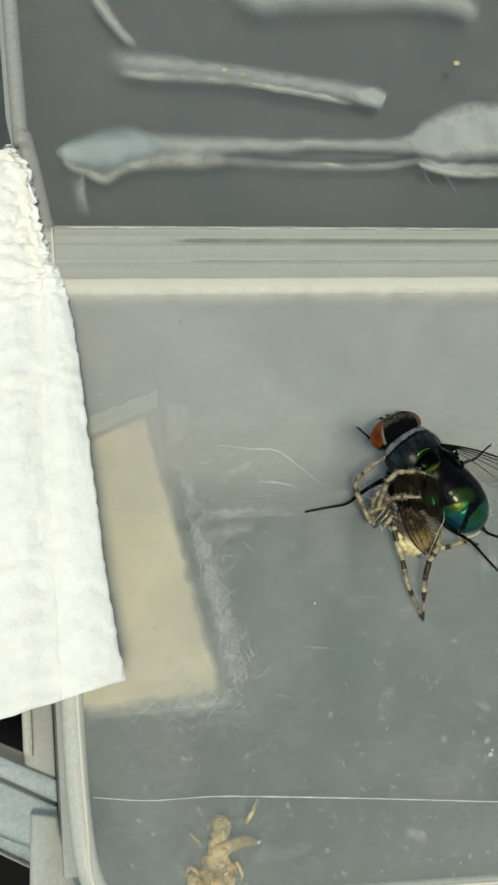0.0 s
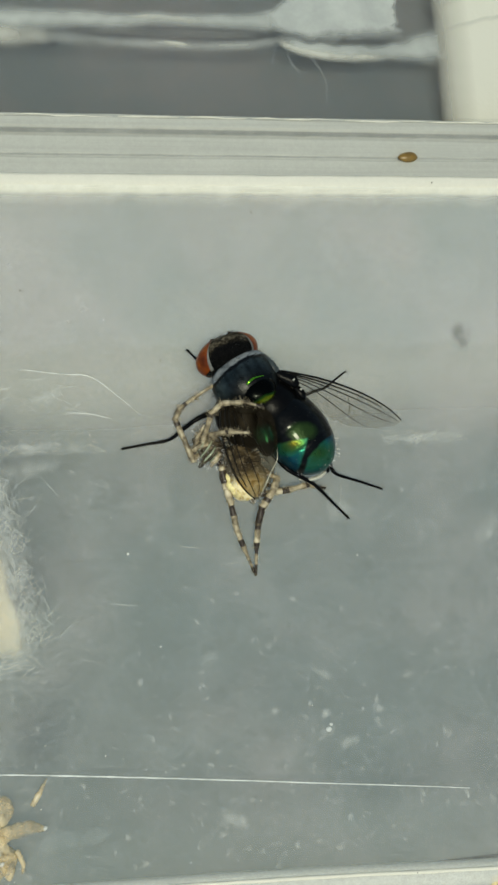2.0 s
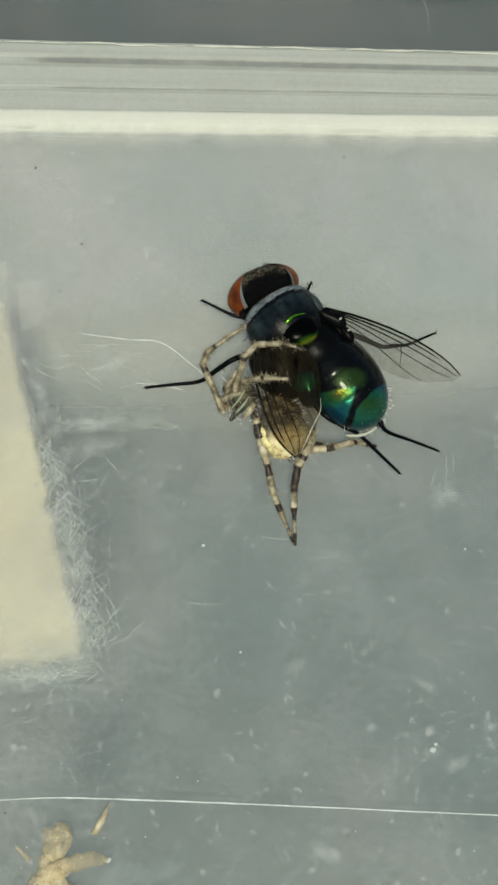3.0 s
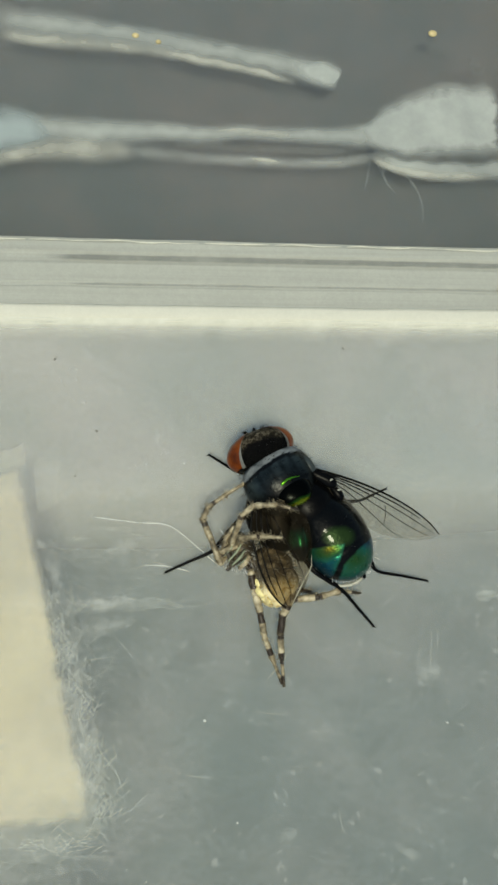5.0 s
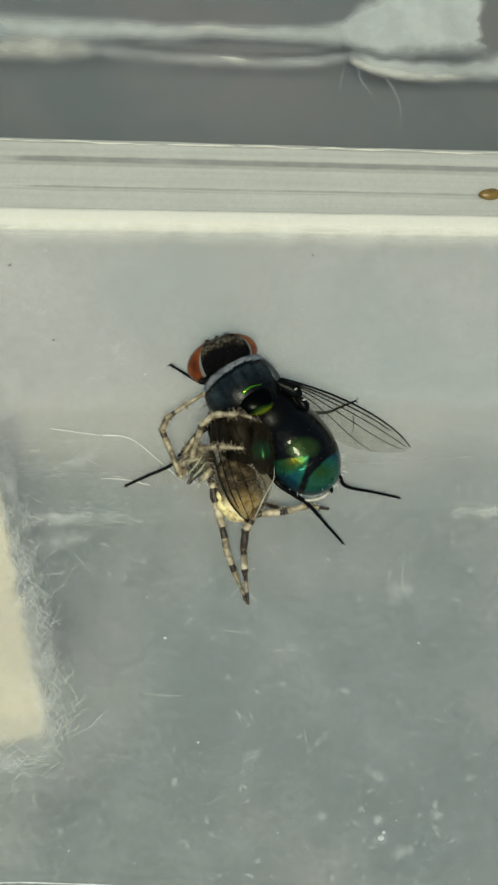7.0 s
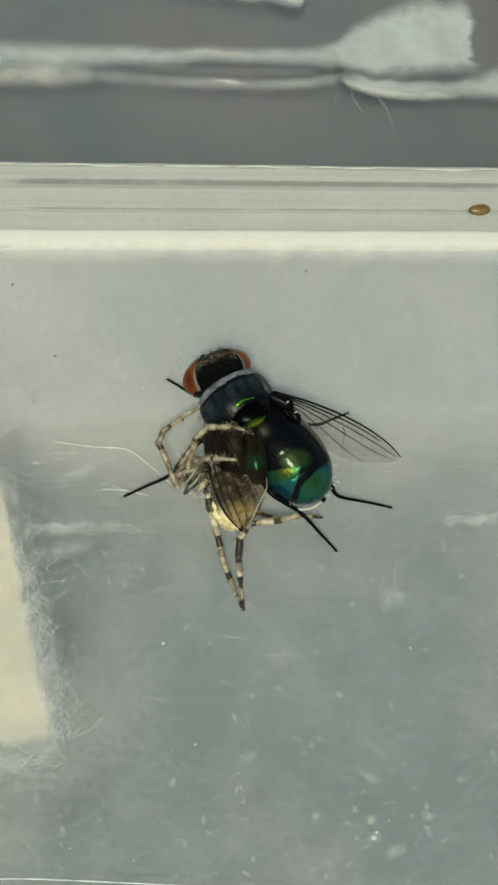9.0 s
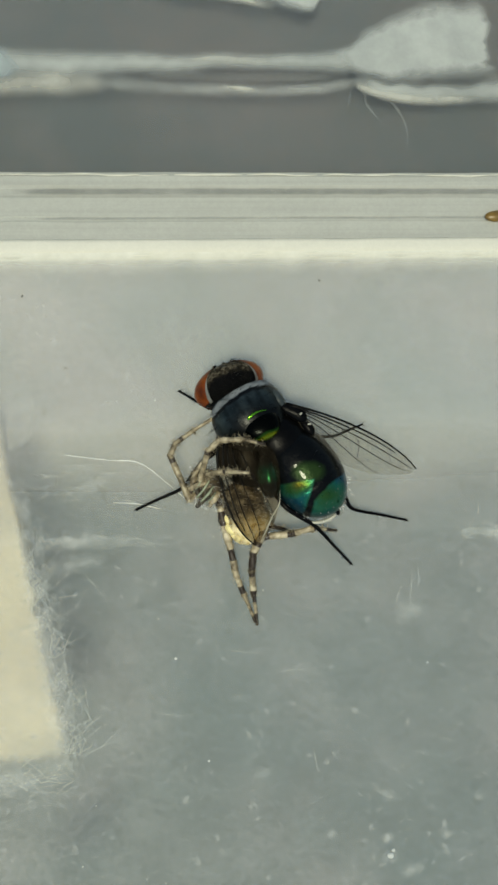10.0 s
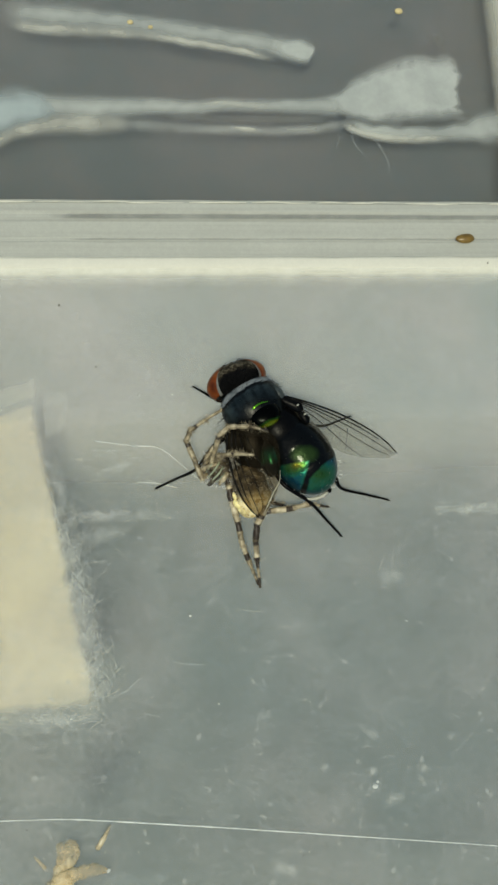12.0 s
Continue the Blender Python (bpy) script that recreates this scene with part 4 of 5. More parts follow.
def fly():
    f = thing("fly", FLY, "green bottle fly with red-brown eyes, gripped by a spider", "fly")
    bm = bmesh.new()
    blob(bm, (-0.45, 2.4, 2.45), (1.95, 1.95, 1.55), 117, 0, 0, segments=48, rings=40)
    along, across = bm.verts.layers.float["along"], bm.verts.layers.float["across"]
    for v in bm.verts:
        v[along] -= 0.10 * (1 - (2 * v[across] - 1) ** 2)
    part("thorax", bm, THORAX, f, "blue-black thorax with a pale grey band")
    bm = bmesh.new()
    blob(bm, (-0.02, 1.74, 3.62), (0.80, 0.95, 0.44), 112, -8)
    part("scutellum", bm, SCUTELLUM, f, "glossy black scutellum, a gold-green glint painted on its hind edge")
    for c, r, h in (((0.85, 3.1, 2.75), (0.75, 0.42, 0.8), 118), ((-1.72, 2.35, 2.95), (0.42, 0.5, 0.5), 100)):
        bm = bmesh.new()
        blob(bm, c, r, h, 0, 0, 0, 0.15, 20, 14)
        part("shoulder_plate", bm, SHOULDER, f, "dull grey-blue shoulder plate")
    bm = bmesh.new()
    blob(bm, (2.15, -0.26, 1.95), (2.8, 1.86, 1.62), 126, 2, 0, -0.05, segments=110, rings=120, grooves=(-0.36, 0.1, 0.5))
    layers = [bm.verts.layers.float.new(k) for k in ("shine", "gold", "dim_sheen")]

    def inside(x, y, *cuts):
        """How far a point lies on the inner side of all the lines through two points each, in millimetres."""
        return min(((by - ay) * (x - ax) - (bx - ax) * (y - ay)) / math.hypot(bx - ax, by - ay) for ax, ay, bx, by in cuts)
    # the green sheen, which shifts with the view, is painted as fixed patches
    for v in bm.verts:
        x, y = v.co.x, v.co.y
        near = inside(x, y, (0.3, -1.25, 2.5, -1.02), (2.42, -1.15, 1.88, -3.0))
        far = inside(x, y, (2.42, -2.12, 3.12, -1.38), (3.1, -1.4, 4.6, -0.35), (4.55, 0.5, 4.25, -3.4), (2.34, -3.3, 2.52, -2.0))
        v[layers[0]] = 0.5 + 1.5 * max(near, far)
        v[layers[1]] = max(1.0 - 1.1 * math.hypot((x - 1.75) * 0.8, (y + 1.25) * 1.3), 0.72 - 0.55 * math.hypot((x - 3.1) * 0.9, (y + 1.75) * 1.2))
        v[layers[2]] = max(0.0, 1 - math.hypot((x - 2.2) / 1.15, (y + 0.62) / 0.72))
    part("abdomen", bm, ABDOMEN, f, "black abdomen, its green and gold sheen painted in as panels")
    bm = bmesh.new()
    blob(bm, (3.82, -2.45, 1.75), (0.30, 0.2, 0.2), 126, 0, 0, 0, 0.2, 18, 12)
    part("tail_tip", bm, BLACK, f, "black tip of the abdomen")
    bm = bmesh.new()
    tube(bm, [(2.3, -2.95, 1.5), (2.95, -3.0, 1.6), (3.5, -2.85, 1.75), (3.85, -2.55, 1.8)], [0.05, 0.10, 0.11, 0.05], 8, 5, 0.3)
    part("tail_rim", bm, SQUAMA, f, "pale dusty hind rim of the abdomen")
    bm = bmesh.new()
    blob(bm, (0.95, 1.2, 2.1), (1.7, 1.6, 1.45), 122)
    part("waist", bm, BLACK, f, "black waist between thorax and abdomen")
    bm = bmesh.new()
    blob(bm, (1.72, 2.36, 3.25), (0.85, 0.34, 0.26), -28, 0, 0, 0, 0.35, 20, 12)
    blob(bm, (2.3, 1.75, 3.0), (0.6, 0.26, 0.22), -50, 0, 0, 0, 0.35, 20, 12)
    part("wing_root", bm, BLACK, f, "black hinge at the root of the wing")
    for c, h in (((1.97, 2.28, 3.5), 40), ((2.42, 1.8, 3.22), 10)):
        bm = bmesh.new()
        blob(bm, c, (0.09, 0.05, 0.03), h, 0, 0, 0, 0.3, 14, 8)
        part("squama", bm, SQUAMA, f, "small pale scale at the wing root")
    # thin green arcs built where the scutellum's edges glint
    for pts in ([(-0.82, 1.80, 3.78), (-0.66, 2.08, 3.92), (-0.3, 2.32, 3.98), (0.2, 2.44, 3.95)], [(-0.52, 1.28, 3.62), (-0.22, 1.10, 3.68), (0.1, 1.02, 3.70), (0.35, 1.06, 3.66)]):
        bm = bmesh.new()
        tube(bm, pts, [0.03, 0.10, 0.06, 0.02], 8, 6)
        part("scutellum_glint", bm, GREEN_GLINT, f, "green metal arc standing for a glint on the scutellum edge")
    bm = bmesh.new()
    blob(bm, (-0.5, 0.7, 1.75), (1.9, 1.7, 1.2), 118)
    part("underside", bm, BLACK, f, "glossy black underside")
    bm = bmesh.new()
    hc, hr = (-1.45, 4.0, 2.55), (0.95, 1.78, 1.35)
    blob(bm, hc, hr, 110, -26)
    head = part("head", bm, HEAD_MAT, f, "dark bristly head")
    u, v = Vector((math.cos(radians(110)), math.sin(radians(110)), 0)), Vector((-math.sin(radians(110)), math.cos(radians(110)), 0))
    for s in (1, -1):
        bm = bmesh.new()
        shell(bm, hc, tuple(r * 1.035 for r in hr), 110, -26, ((0.255, (0.534, s, -0.408)), (-0.56, (0.9, 0, 0.44)), (0.23, (0, s, 0))))
        part("eye", bm, EYE, head, "red-brown compound eye")
        bm = bmesh.new()
        shell(bm, hc, tuple(r * 1.025 for r in hr), 110, -26, ((0.235, (0.40, s, -0.408)), (-0.265, (-0.534, -s, 0.408)), (-0.62, (0.9, 0, 0.44))))
        part("eye_rim", bm, SILVER, head, "silvery rim behind the eye")
    for s in (1, -1):
        bm = bmesh.new()
        p = Vector((-1.45, 4.1, 1.9)) + u * 0.95 + v * 0.2 * s
        tube(bm, [p, p + u * 0.18 + v * 0.05 * s, p + u * 0.25 + v * 0.1 * s + Vector((0, 0, -0.4))], [0.1, 0.09, 0.05], 6, 3)
        part("antenna", bm, BLACK, head)
    legs = {}
    # wings
    rl = [(1.27, 2.85, 3.4), (2.74, 2.43, 3.4), (4.34, 1.87, 3.2), (5.96, 1.1, 2.95), (7.25, 0.21, 2.7), (7.95, -0.51, 2.4)]
    rt = [(1.3, 2.3, 3.1), (2.5, 1.24, 3.0), (3.61, 0.12, 2.9), (4.78, -0.49, 2.7), (6.19, -0.77, 2.5), (7.55, -0.78, 2.4)]
    veins = ((0.02, 0.02, 0, 1, 0.065), (0.12, 0.12, 0, 0.75, 0.05), (0.2, 0.3, 0, 0.97, 0.035), (0.3, 0.62, 0.05, 0.95, 0.03), (0.45, 0.97, 0.1, 0.75, 0.028), (0.3, 0.75, 0.5, 0.56, 0.024))
    legs["RW"] = wing(f, rl, rt, WING_CLEAR, veins, "wing", "clear smoky wing with dark veins, held out")
    ll = [(-2.2, 0.95, 3.5), (-2.33, -0.23, 3.2), (-1.99, -1.77, 3.0), (-1.57, -2.87, 2.8), (-1.03, -3.63, 2.6), (-0.5, -4.08, 2.5)]
    lt = [(-0.06, 0.9, 3.7), (0.55, 0.3, 3.6), (0.78, -0.8, 3.5), (0.70, -2.11, 3.3), (0.38, -3.16, 2.9), (-0.3, -4.08, 2.5)]
    folded = wing(f, ll, lt, WING_BROWN, veins, "wing", "brownish folded wing lying over the spider")
    # the reflection along the wing's hind edge, built as a pale tube
    bm = bmesh.new()
    tube(bm, [(0.74, -1.5, 3.42), (0.70, -2.11, 3.34), (0.36, -2.75, 3.05), (0.1, -3.3, 2.85), (-0.22, -3.95, 2.6)], [0.01, 0.025, 0.04, 0.035, 0.015], 7, 6)
    part("wing_edge_glint", bm, PALE_EDGE, folded, "pale tube painting the bright reflection on the wing's hind edge")
    # legs
    legs["LM"] = leg(f, "leg", (-1.4, 1.4, 1.6), (-2.8, 0.3, 1.9), (-3.9, -0.95, 0.8), (-6.25, -1.9, 0.08), 0.13, BLACK)
    legs["FL"] = leg(f, "leg", (-1.3, 2.9, 1.3), (-2.0, 2.95, 1.5), (-2.6, 3.15, 1.4), (-3.9, 4.05, 1.1), 0.12, BLACK)
    legs["RF"] = leg(f, "leg", (-0.4, 3.0, 1.4), (-0.3, 3.5, 1.5), (-0.35, 3.9, 1.1), (-0.7, 4.5, 0.5), 0.11, BLACK)
    legs["RM"] = leg(f, "leg", (0.9, 2.3, 1.6), (2.6, 1.3, 2.0), (3.9, 1.35, 1.9), (5.5, 1.97, 1.5), 0.11, BLACK)
    legs["HL"] = leg(f, "leg", (0.3, -0.6, 1.4), (1.2, -2.2, 2.0), (2.8, -3.2, 1.4), (4.8, -5.1, 0.08), 0.14, BLACK)
    legs["HR"] = leg(f, "leg", (1.5, 0.6, 1.3), (4.0, -1.2, 1.6), (4.85, -2.35, 0.9), (7.87, -3.0, 0.08), 0.13, BLACK)
    bristles(f, (-0.5, 2.2, 2.45), (2.05, 1.9, 1.55), 114, 150, 0.42, 0.018, BLACK, "thorax_bristles")
    bristles(f, (-1.55, 4.55, 2.6), (0.6, 1.1, 1.1), 110, 120, 0.16, 0.012, BLACK, "brow_bristles")
    bristles(f, (2.2, -0.28, 1.95), (2.8, 1.88, 1.6), 126, 110, 0.10, 0.005, HAIR_GREY, "abdomen_hairs", -0.1)
    bristles(f, (3.0, -1.35, 1.85), (1.5, 1.6, 0.9), 127, 90, 0.26, 0.011, HAIR_WHITE, "tail_hairs", -0.6)
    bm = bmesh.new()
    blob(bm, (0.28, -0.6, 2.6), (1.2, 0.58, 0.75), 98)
    part("side_plate", bm, SIDE_PLATE, f, "glossy black side of the body, its teal sheen painted in")
    bristles(f, (-1.3, 4.1, 2.6), (1.0, 1.0, 1.3), 110, 90, 0.2, 0.014, BLACK, "head_bristles")
    return f, legs


# ---- the spider ----
def spider():
    s = thing("spider", (-1.5, -1.5, 0.0), "small mottled beige spider with banded legs gripping the fly", "spider")
    bm = bmesh.new()
    blob(bm, (-2.55, -0.85, 1.25), (0.95, 0.72, 0.6), 125, 0, 0, 0.1, 0.15, 40, 28)
    ceph = part("cephalothorax", bm, SPIDER_FRONT, s, "mottled grey-brown head and chest")
    for dx, dy in ((-0.15, 0.45), (-0.55, 0.15), (0.0, 0.1), (-0.3, -0.1)):
        bm = bmesh.new()
        blob(bm, (-2.95 + dx, -0.65 + dy, 1.7), (0.09, 0.09, 0.09), segments=10, rings=8)
        part("eye", bm, BLACK, ceph, "glossy black eye")
    bm = bmesh.new()
    blob(bm, (-0.78, -2.35, 1.35), (1.62, 1.14, 1.05), 102, 0, 0, -0.12, 0.10, 56, 44)
    part("abdomen", bm, SPIDER_BODY, s, "mottled brown abdomen with a cream-yellow end")
    for c, r in (((-1.62, -2.75, 1.62), (0.34, 0.26, 0.3)), ((-1.5, -3.2, 1.6), (0.4, 0.3, 0.34)), ((-1.2, -3.55, 1.5), (0.36, 0.3, 0.34)), ((-0.75, -3.75, 1.45), (0.34, 0.26, 0.3)), ((-1.1, -3.2, 1.8), (0.3, 0.28, 0.3)), ((0.05, -3.35, 1.6), (0.3, 0.24, 0.3))):
        bm = bmesh.new()
        blob(bm, c, r, 120, 0, 0, 0, 0.6, 24, 18)
        part("abdomen_patch", bm, CREAM_PATCH, s, "cream-yellow lump on the abdomen")
    bm = bmesh.new()
    blob(bm, (-0.35, -3.92, 1.2), (0.26, 0.2, 0.2), 100, 0, 0, 0, 0.2, 16, 12)
    part("spinneret", bm, SPIDER_FRONT, s, "dark knob at the end of the abdomen")
    # hips, jaws and feelers crowd together in front
    for a, b, r, material in (((-3.62, -1.1, 1.7), (-2.75, -0.85, 2.1), 0.15, SPIDER_LEG), ((-3.5, -0.6, 1.7), (-3.05, -1.6, 1.9), 0.13, SPIDER_FRONT), ((-3.2, -1.95, 1.2), (-2.5, -1.2, 1.9), 0.16, SPIDER_FRONT),
                              ((-2.75, -0.3, 1.9), (-2.2, -0.7, 2.2), 0.15, SPIDER_FRONT), ((-2.6, -1.95, 1.4), (-2.1, -1.3, 1.8), 0.16, SPIDER_LEG)):
        bm = bmesh.new()
        a, b = Vector(a), Vector(b)
        tube(bm, [a, a.lerp(b, 0.5) + Vector((0, 0, 0.12)), b], [r * 0.7, r * 1.15, r * 0.8], 9, 6, 0.15)
        part("hip", bm, material, s)
    # pale green tubes follow the glints among the mouthparts
    for a, b, r in (((-3.26, -1.58, 1.95), (-2.6, -0.75, 2.3), 0.07), ((-3.06, -1.79, 1.9), (-2.4, -1.04, 2.25), 0.08), ((-3.4, -1.3, 1.9), (-2.95, -0.6, 2.2), 0.05), ((-2.8, -1.85, 1.8), (-2.3, -1.35, 2.1), 0.05)):
        bm = bmesh.new()
        a, b = Vector(a), Vector(b)
        tube(bm, [a, a.lerp(b, 0.5) + Vector((0.03, -0.03, 0.1)), b], [r * 0.5, r, r * 0.5], 8, 6, 0.1)
        part("chelicera", bm, GLOSSY_PALE, s, "mouthpart tube, its green glint put into a pale colour")
    # points from hip to foot, half widths, and the stretches of each leg that are dark
    legs = (
        ([(-2.6, -0.9, 1.2), (-3.6, -1.6, 1.6), (-4.5, 0.55, 2.1), (-4.25, 1.15, 2.2), (-3.4, 1.72, 2.3), (-2.35, 2.33, 2.5)], (0.14, 0.20, 0.17, 0.16, 0.14, 0.12, 0.10), ((0.50, 0.54), (0.70, 0.73))),
        ([(-2.4, -0.6, 1.4), (-3.05, -0.7, 2.2), (-2.72, 0.55, 3.3), (-2.2, 1.0, 3.8), (-1.1, 1.0, 4.0), (0.05, 0.72, 3.95)], (0.12, 0.16, 0.17, 0.16, 0.16, 0.15, 0.08), ((0.44, 0.47), (0.93, 1.0))),
        ([(-2.6, -0.8, 1.5), (-2.75, -0.55, 2.9), (-1.9, -0.5, 3.55), (-0.75, -0.6, 3.6)], (0.13, 0.17, 0.17, 0.16, 0.08), ((0.66, 0.69),)),
        ([(-2.2, -1.3, 1.3), (-2.05, -2.2, 1.7), (-1.85, -3.2, 1.5), (-1.6, -4.1, 1.25), (-1.3, -5.5, 0.8), (-0.85, -6.6, 0.4), (-0.36, -7.85, 0.15)], (0.16, 0.23, 0.22, 0.20, 0.18, 0.16, 0.08), ((0.06, 0.12), (0.15, 0.25), (0.43, 0.51), (0.71, 0.77), (0.95, 1.0))),
        ([(-1.9, -1.5, 1.2), (0.25, -2.7, 1.5), (0.0, -3.5, 1.9), (-0.48, -4.4, 1.6), (-0.56, -5.3, 1.2), (-0.45, -6.5, 0.7), (-0.27, -8.0, 0.15)], (0.14, 0.20, 0.22, 0.22, 0.20, 0.18, 0.08), ((0.46, 0.49), (0.53, 0.64), (0.66, 0.685), (0.775, 0.85), (0.93, 0.985))),
        ([(-1.7, -1.4, 1.1), (0.1, -3.6, 1.2), (1.5, -3.52, 1.4), (2.75, -3.25, 1.2), (4.05, -3.36, 0.5)], (0.14, 0.18, 0.20, 0.19, 0.16, 0.08), ((0.41, 0.45), (0.58, 0.63), (0.78, 0.82), (0.9, 1.0))),
        ([(-2.8, -1.2, 1.2), (-3.6, -1.5, 1.5), (-3.3, -0.4, 2.0), (-2.9, 0.2, 2.2)], (0.12, 0.16, 0.14, 0.10), ((0.4, 0.46),)),
        ([(-1.6, -1.6, 1.1), (-0.2, -2.6, 0.9), (0.45, -3.0, 0.8), (1.3, -3.2, 0.4), (1.7, -3.3, 0.15)], (0.12, 0.16, 0.15, 0.12, 0.08), ((0.5, 0.9),)),
    )
    made = []
    for pts, widths, bands in legs:
        bent = [Vector(pts[0])]
        for a, p, c in zip(pts, pts[1:], pts[2:]):
            a, p, c = Vector(a), Vector(p), Vector(c)
            bent += [p.lerp(a, 0.16), p, p.lerp(c, 0.16)]
        pts = bent + [Vector(pts[-1])]
        radii = []
        for k in range(4 * len(widths)):
            t = k / (4 * len(widths) - 1) * (len(widths) - 1)
            j = min(int(t), len(widths) - 2)
            radii.append((widths[j] + (widths[j + 1] - widths[j]) * (t - j)) * (0.9 + 0.13 * math.sin(k * 2.4)))
        bm = bmesh.new()
        tube(bm, pts, radii, 10, 6, 0.10)
        along, band = bm.verts.layers.float["along"], bm.verts.layers.float.new("band")
        places = [0.0]
        for a, c in zip(smooth_line(pts, 6), smooth_line(pts, 6)[1:]):
            places.append(places[-1] + (c - a).length)
        for v in bm.verts:
            v[along] = places[round(v[along] * (len(places) - 1))] / places[-1]
            v[band] = max(0.0, min(1.0, 0.5 + 40 * max(min(v[along] - lo, hi - v[along]) for lo, hi in bands)))
        line = smooth_line(pts, 4)
        for i in range(240):
            k = random.uniform(2, len(line) - 1.01)
            p = line[int(k)].lerp(line[int(k) + 1], k % 1)
            d = Vector((random.uniform(-1, 1), random.uniform(-1, 1), random.uniform(-0.3, 1))).normalized()
            tube(bm, [p + d * 0.10, p + d * random.uniform(0.24, 0.42)], [0.012, 0.004], 3, 1)
        made.append(part("leg", bm, SPIDER_LEG, s, "", pts[0]))
    bristles(s, (-0.78, -2.35, 1.35), (1.66, 1.18, 1.08), 102, 200, 0.25, 0.010, HAIR_WHITE, "abdomen_hairs")
    bristles(s, (-2.6, -1.0, 1.3), (1.1, 0.9, 0.7), 125, 160, 0.35, 0.010, HAIR_WHITE, "chest_hairs")
    return s, made


# ---- small things on the plastic ----
def small_things():
    bm = bmesh.new()
    blob(bm, (13.5, 13.15, 1.68), (0.62, 0.32, 0.22), 5, 0, 0, 0, 0.15, 16, 10)
    tagged(part("brown_dropping", bm, SEED), "tiny brown oval dropping on the divider", "dropping")

    bm = bmesh.new()
    tube(bm, [(-9.9, 1.05, 0.06), (-7.6, 0.7, 0.07), (-6.0, 0.5, 0.12), (-4.6, -0.6, 0.10), (-3.2, -1.9, 0.10)], [0.03, 0.04, 0.03, 0.015], 5, 6)
    tagged(part("white_fibre", bm, FIBRE), "bent white fibre lying on the plastic", "fibre", "fibres")
    bm = bmesh.new()
    tube(bm, [(-7.4, -1.5, 0.06), (-6.2, -1.6, 0.07), (-5.0, -1.9, 0.06)], [0.03, 0.045, 0.02], 5, 6)
    tagged(part("white_fibre", bm, FIBRE), "short white fibre lying on the plastic", "fibre", "fibres")
    bm = bmesh.new()
    pts = [(-19, -19.8), (-15.8, -20.3), (-12.2, -20.45), (-9.1, -20.76), (-2.2, -21.58), (4.9, -22.48), (10.5, -23.18), (13.7, -23.6)]
    tube(bm, [(x, y, floor_height(x, y) + 0.05) for x, y in pts], [0.03, 0.035, 0.045, 0.035, 0.02], 5, 10, 0.3)
    tagged(part("silk_thread", bm, THREAD), "long white silk thread stretched along the plastic", "thread")

    h = thing("insect_husk", (-11.5, -23.3, 0.1), "crumpled tan insect husk lying on the plastic", "husk")
    for name, c, r, turn, tilt, rough in (("head_shell", (-11.75, -22.25, 0.55), (0.85, 0.62, 0.5), 75, 8, 0.5), ("body_shell", (-12.05, -23.5, 0.5), (0.75, 0.6, 0.4), 60, 0, 0.6),
                                          ("body_shell", (-12.15, -24.5, 0.6), (1.15, 0.85, 0.6), 55, 5, 0.55), ("body_shell", (-11.4, -24.75, 0.5), (0.75, 0.42, 0.5), 95, -8, 0.6),
                                          ("body_shell", (-13.55, -25.1, 0.5), (0.8, 0.5, 0.5), 70, 0, 0.6), ("body_shell", (-12.7, -25.2, 0.45), (0.7, 0.5, 0.35), 20, 0, 0.6)):
        bm = bmesh.new()
        blob(bm, c, r, turn, tilt, 0, 0.2, rough, 40, 28)
        part(name, bm, HUSK, h)
    bm = bmesh.new()
    blob(bm, (-12.95, -25.75, 0.3), (0.55, 0.35, 0.25), 10, 0, 0, 0, 0.3, 18, 12)
    part("body_hole", bm, HUSK_DARK, h, "dark hollow end of the husk")
    for pts, r in (([(-12.4, -23.6, 0.7), (-11.4, -23.3, 0.95), (-10.3, -23.15, 0.8), (-9.6, -23.3, 0.4)], (0.34, 0.38, 0.34, 0.12)), ([(-10.1, -22.1, 0.2), (-9.8, -21.6, 0.5), (-9.35, -20.85, 0.3)], (0.16, 0.15, 0.05)),
                   ([(-13.2, -24.6, 0.5), (-13.8, -24.2, 0.7), (-14.0, -24.9, 0.2)], (0.14, 0.12, 0.06)), ([(-11.0, -24.2, 0.6), (-10.7, -24.9, 0.5), (-10.75, -25.4, 0.2)], (0.14, 0.12, 0.06)), ([(-13.0, -23.0, 0.3), (-13.6, -22.3, 0.3)], (0.12, 0.05))):
        bm = bmesh.new()
        tube(bm, pts, r, 9, 6, 0.2)
        part("leg", bm, HUSK, h)
    for x, y in ((-9.55, -23.3), (-11.9, -24.3), (-11.75, -24.75), (-9.9, -21.75)):
        bm = bmesh.new()
        blob(bm, (x, y, 1.0 if x < -11 else 0.5), (0.14, 0.1, 0.08), 40, 0, 0, 0, 0.4, 10, 8)
        part("pale_flake", bm, DUST, h, "pale glossy flake on the husk")
    film("husk_wing", [(-10.5, -23.7), (-9.0, -23.3), (-7.4, -23.2), (-5.6, -23.4)], [(-10.3, -24.7), (-9.0, -24.8), (-7.2, -24.6), (-5.6, -23.9)], 0.15, CLEAR_FILM, "crumpled clear wing by the husk", "wing", owner=h, rim=2.2, ends=4, puff=0.3)

    bm = bmesh.new()
    blob(bm, (14.1, -28.5, 1.2), (0.4, 0.2, 0.2), 70, 0, 0, 0.2, 0.5, 18, 12)
    tagged(part("yellow_crumb", bm, AMBER), "small yellow crumb on the front ledge", "crumb")

    # small beads built in place of gold glints in the far half
    for x, y, r in ((-7.0, 28.4, 0.2), (-5.7, 28.1, 0.16), (10.8, 29.7, 0.27)):
        bm = bmesh.new()
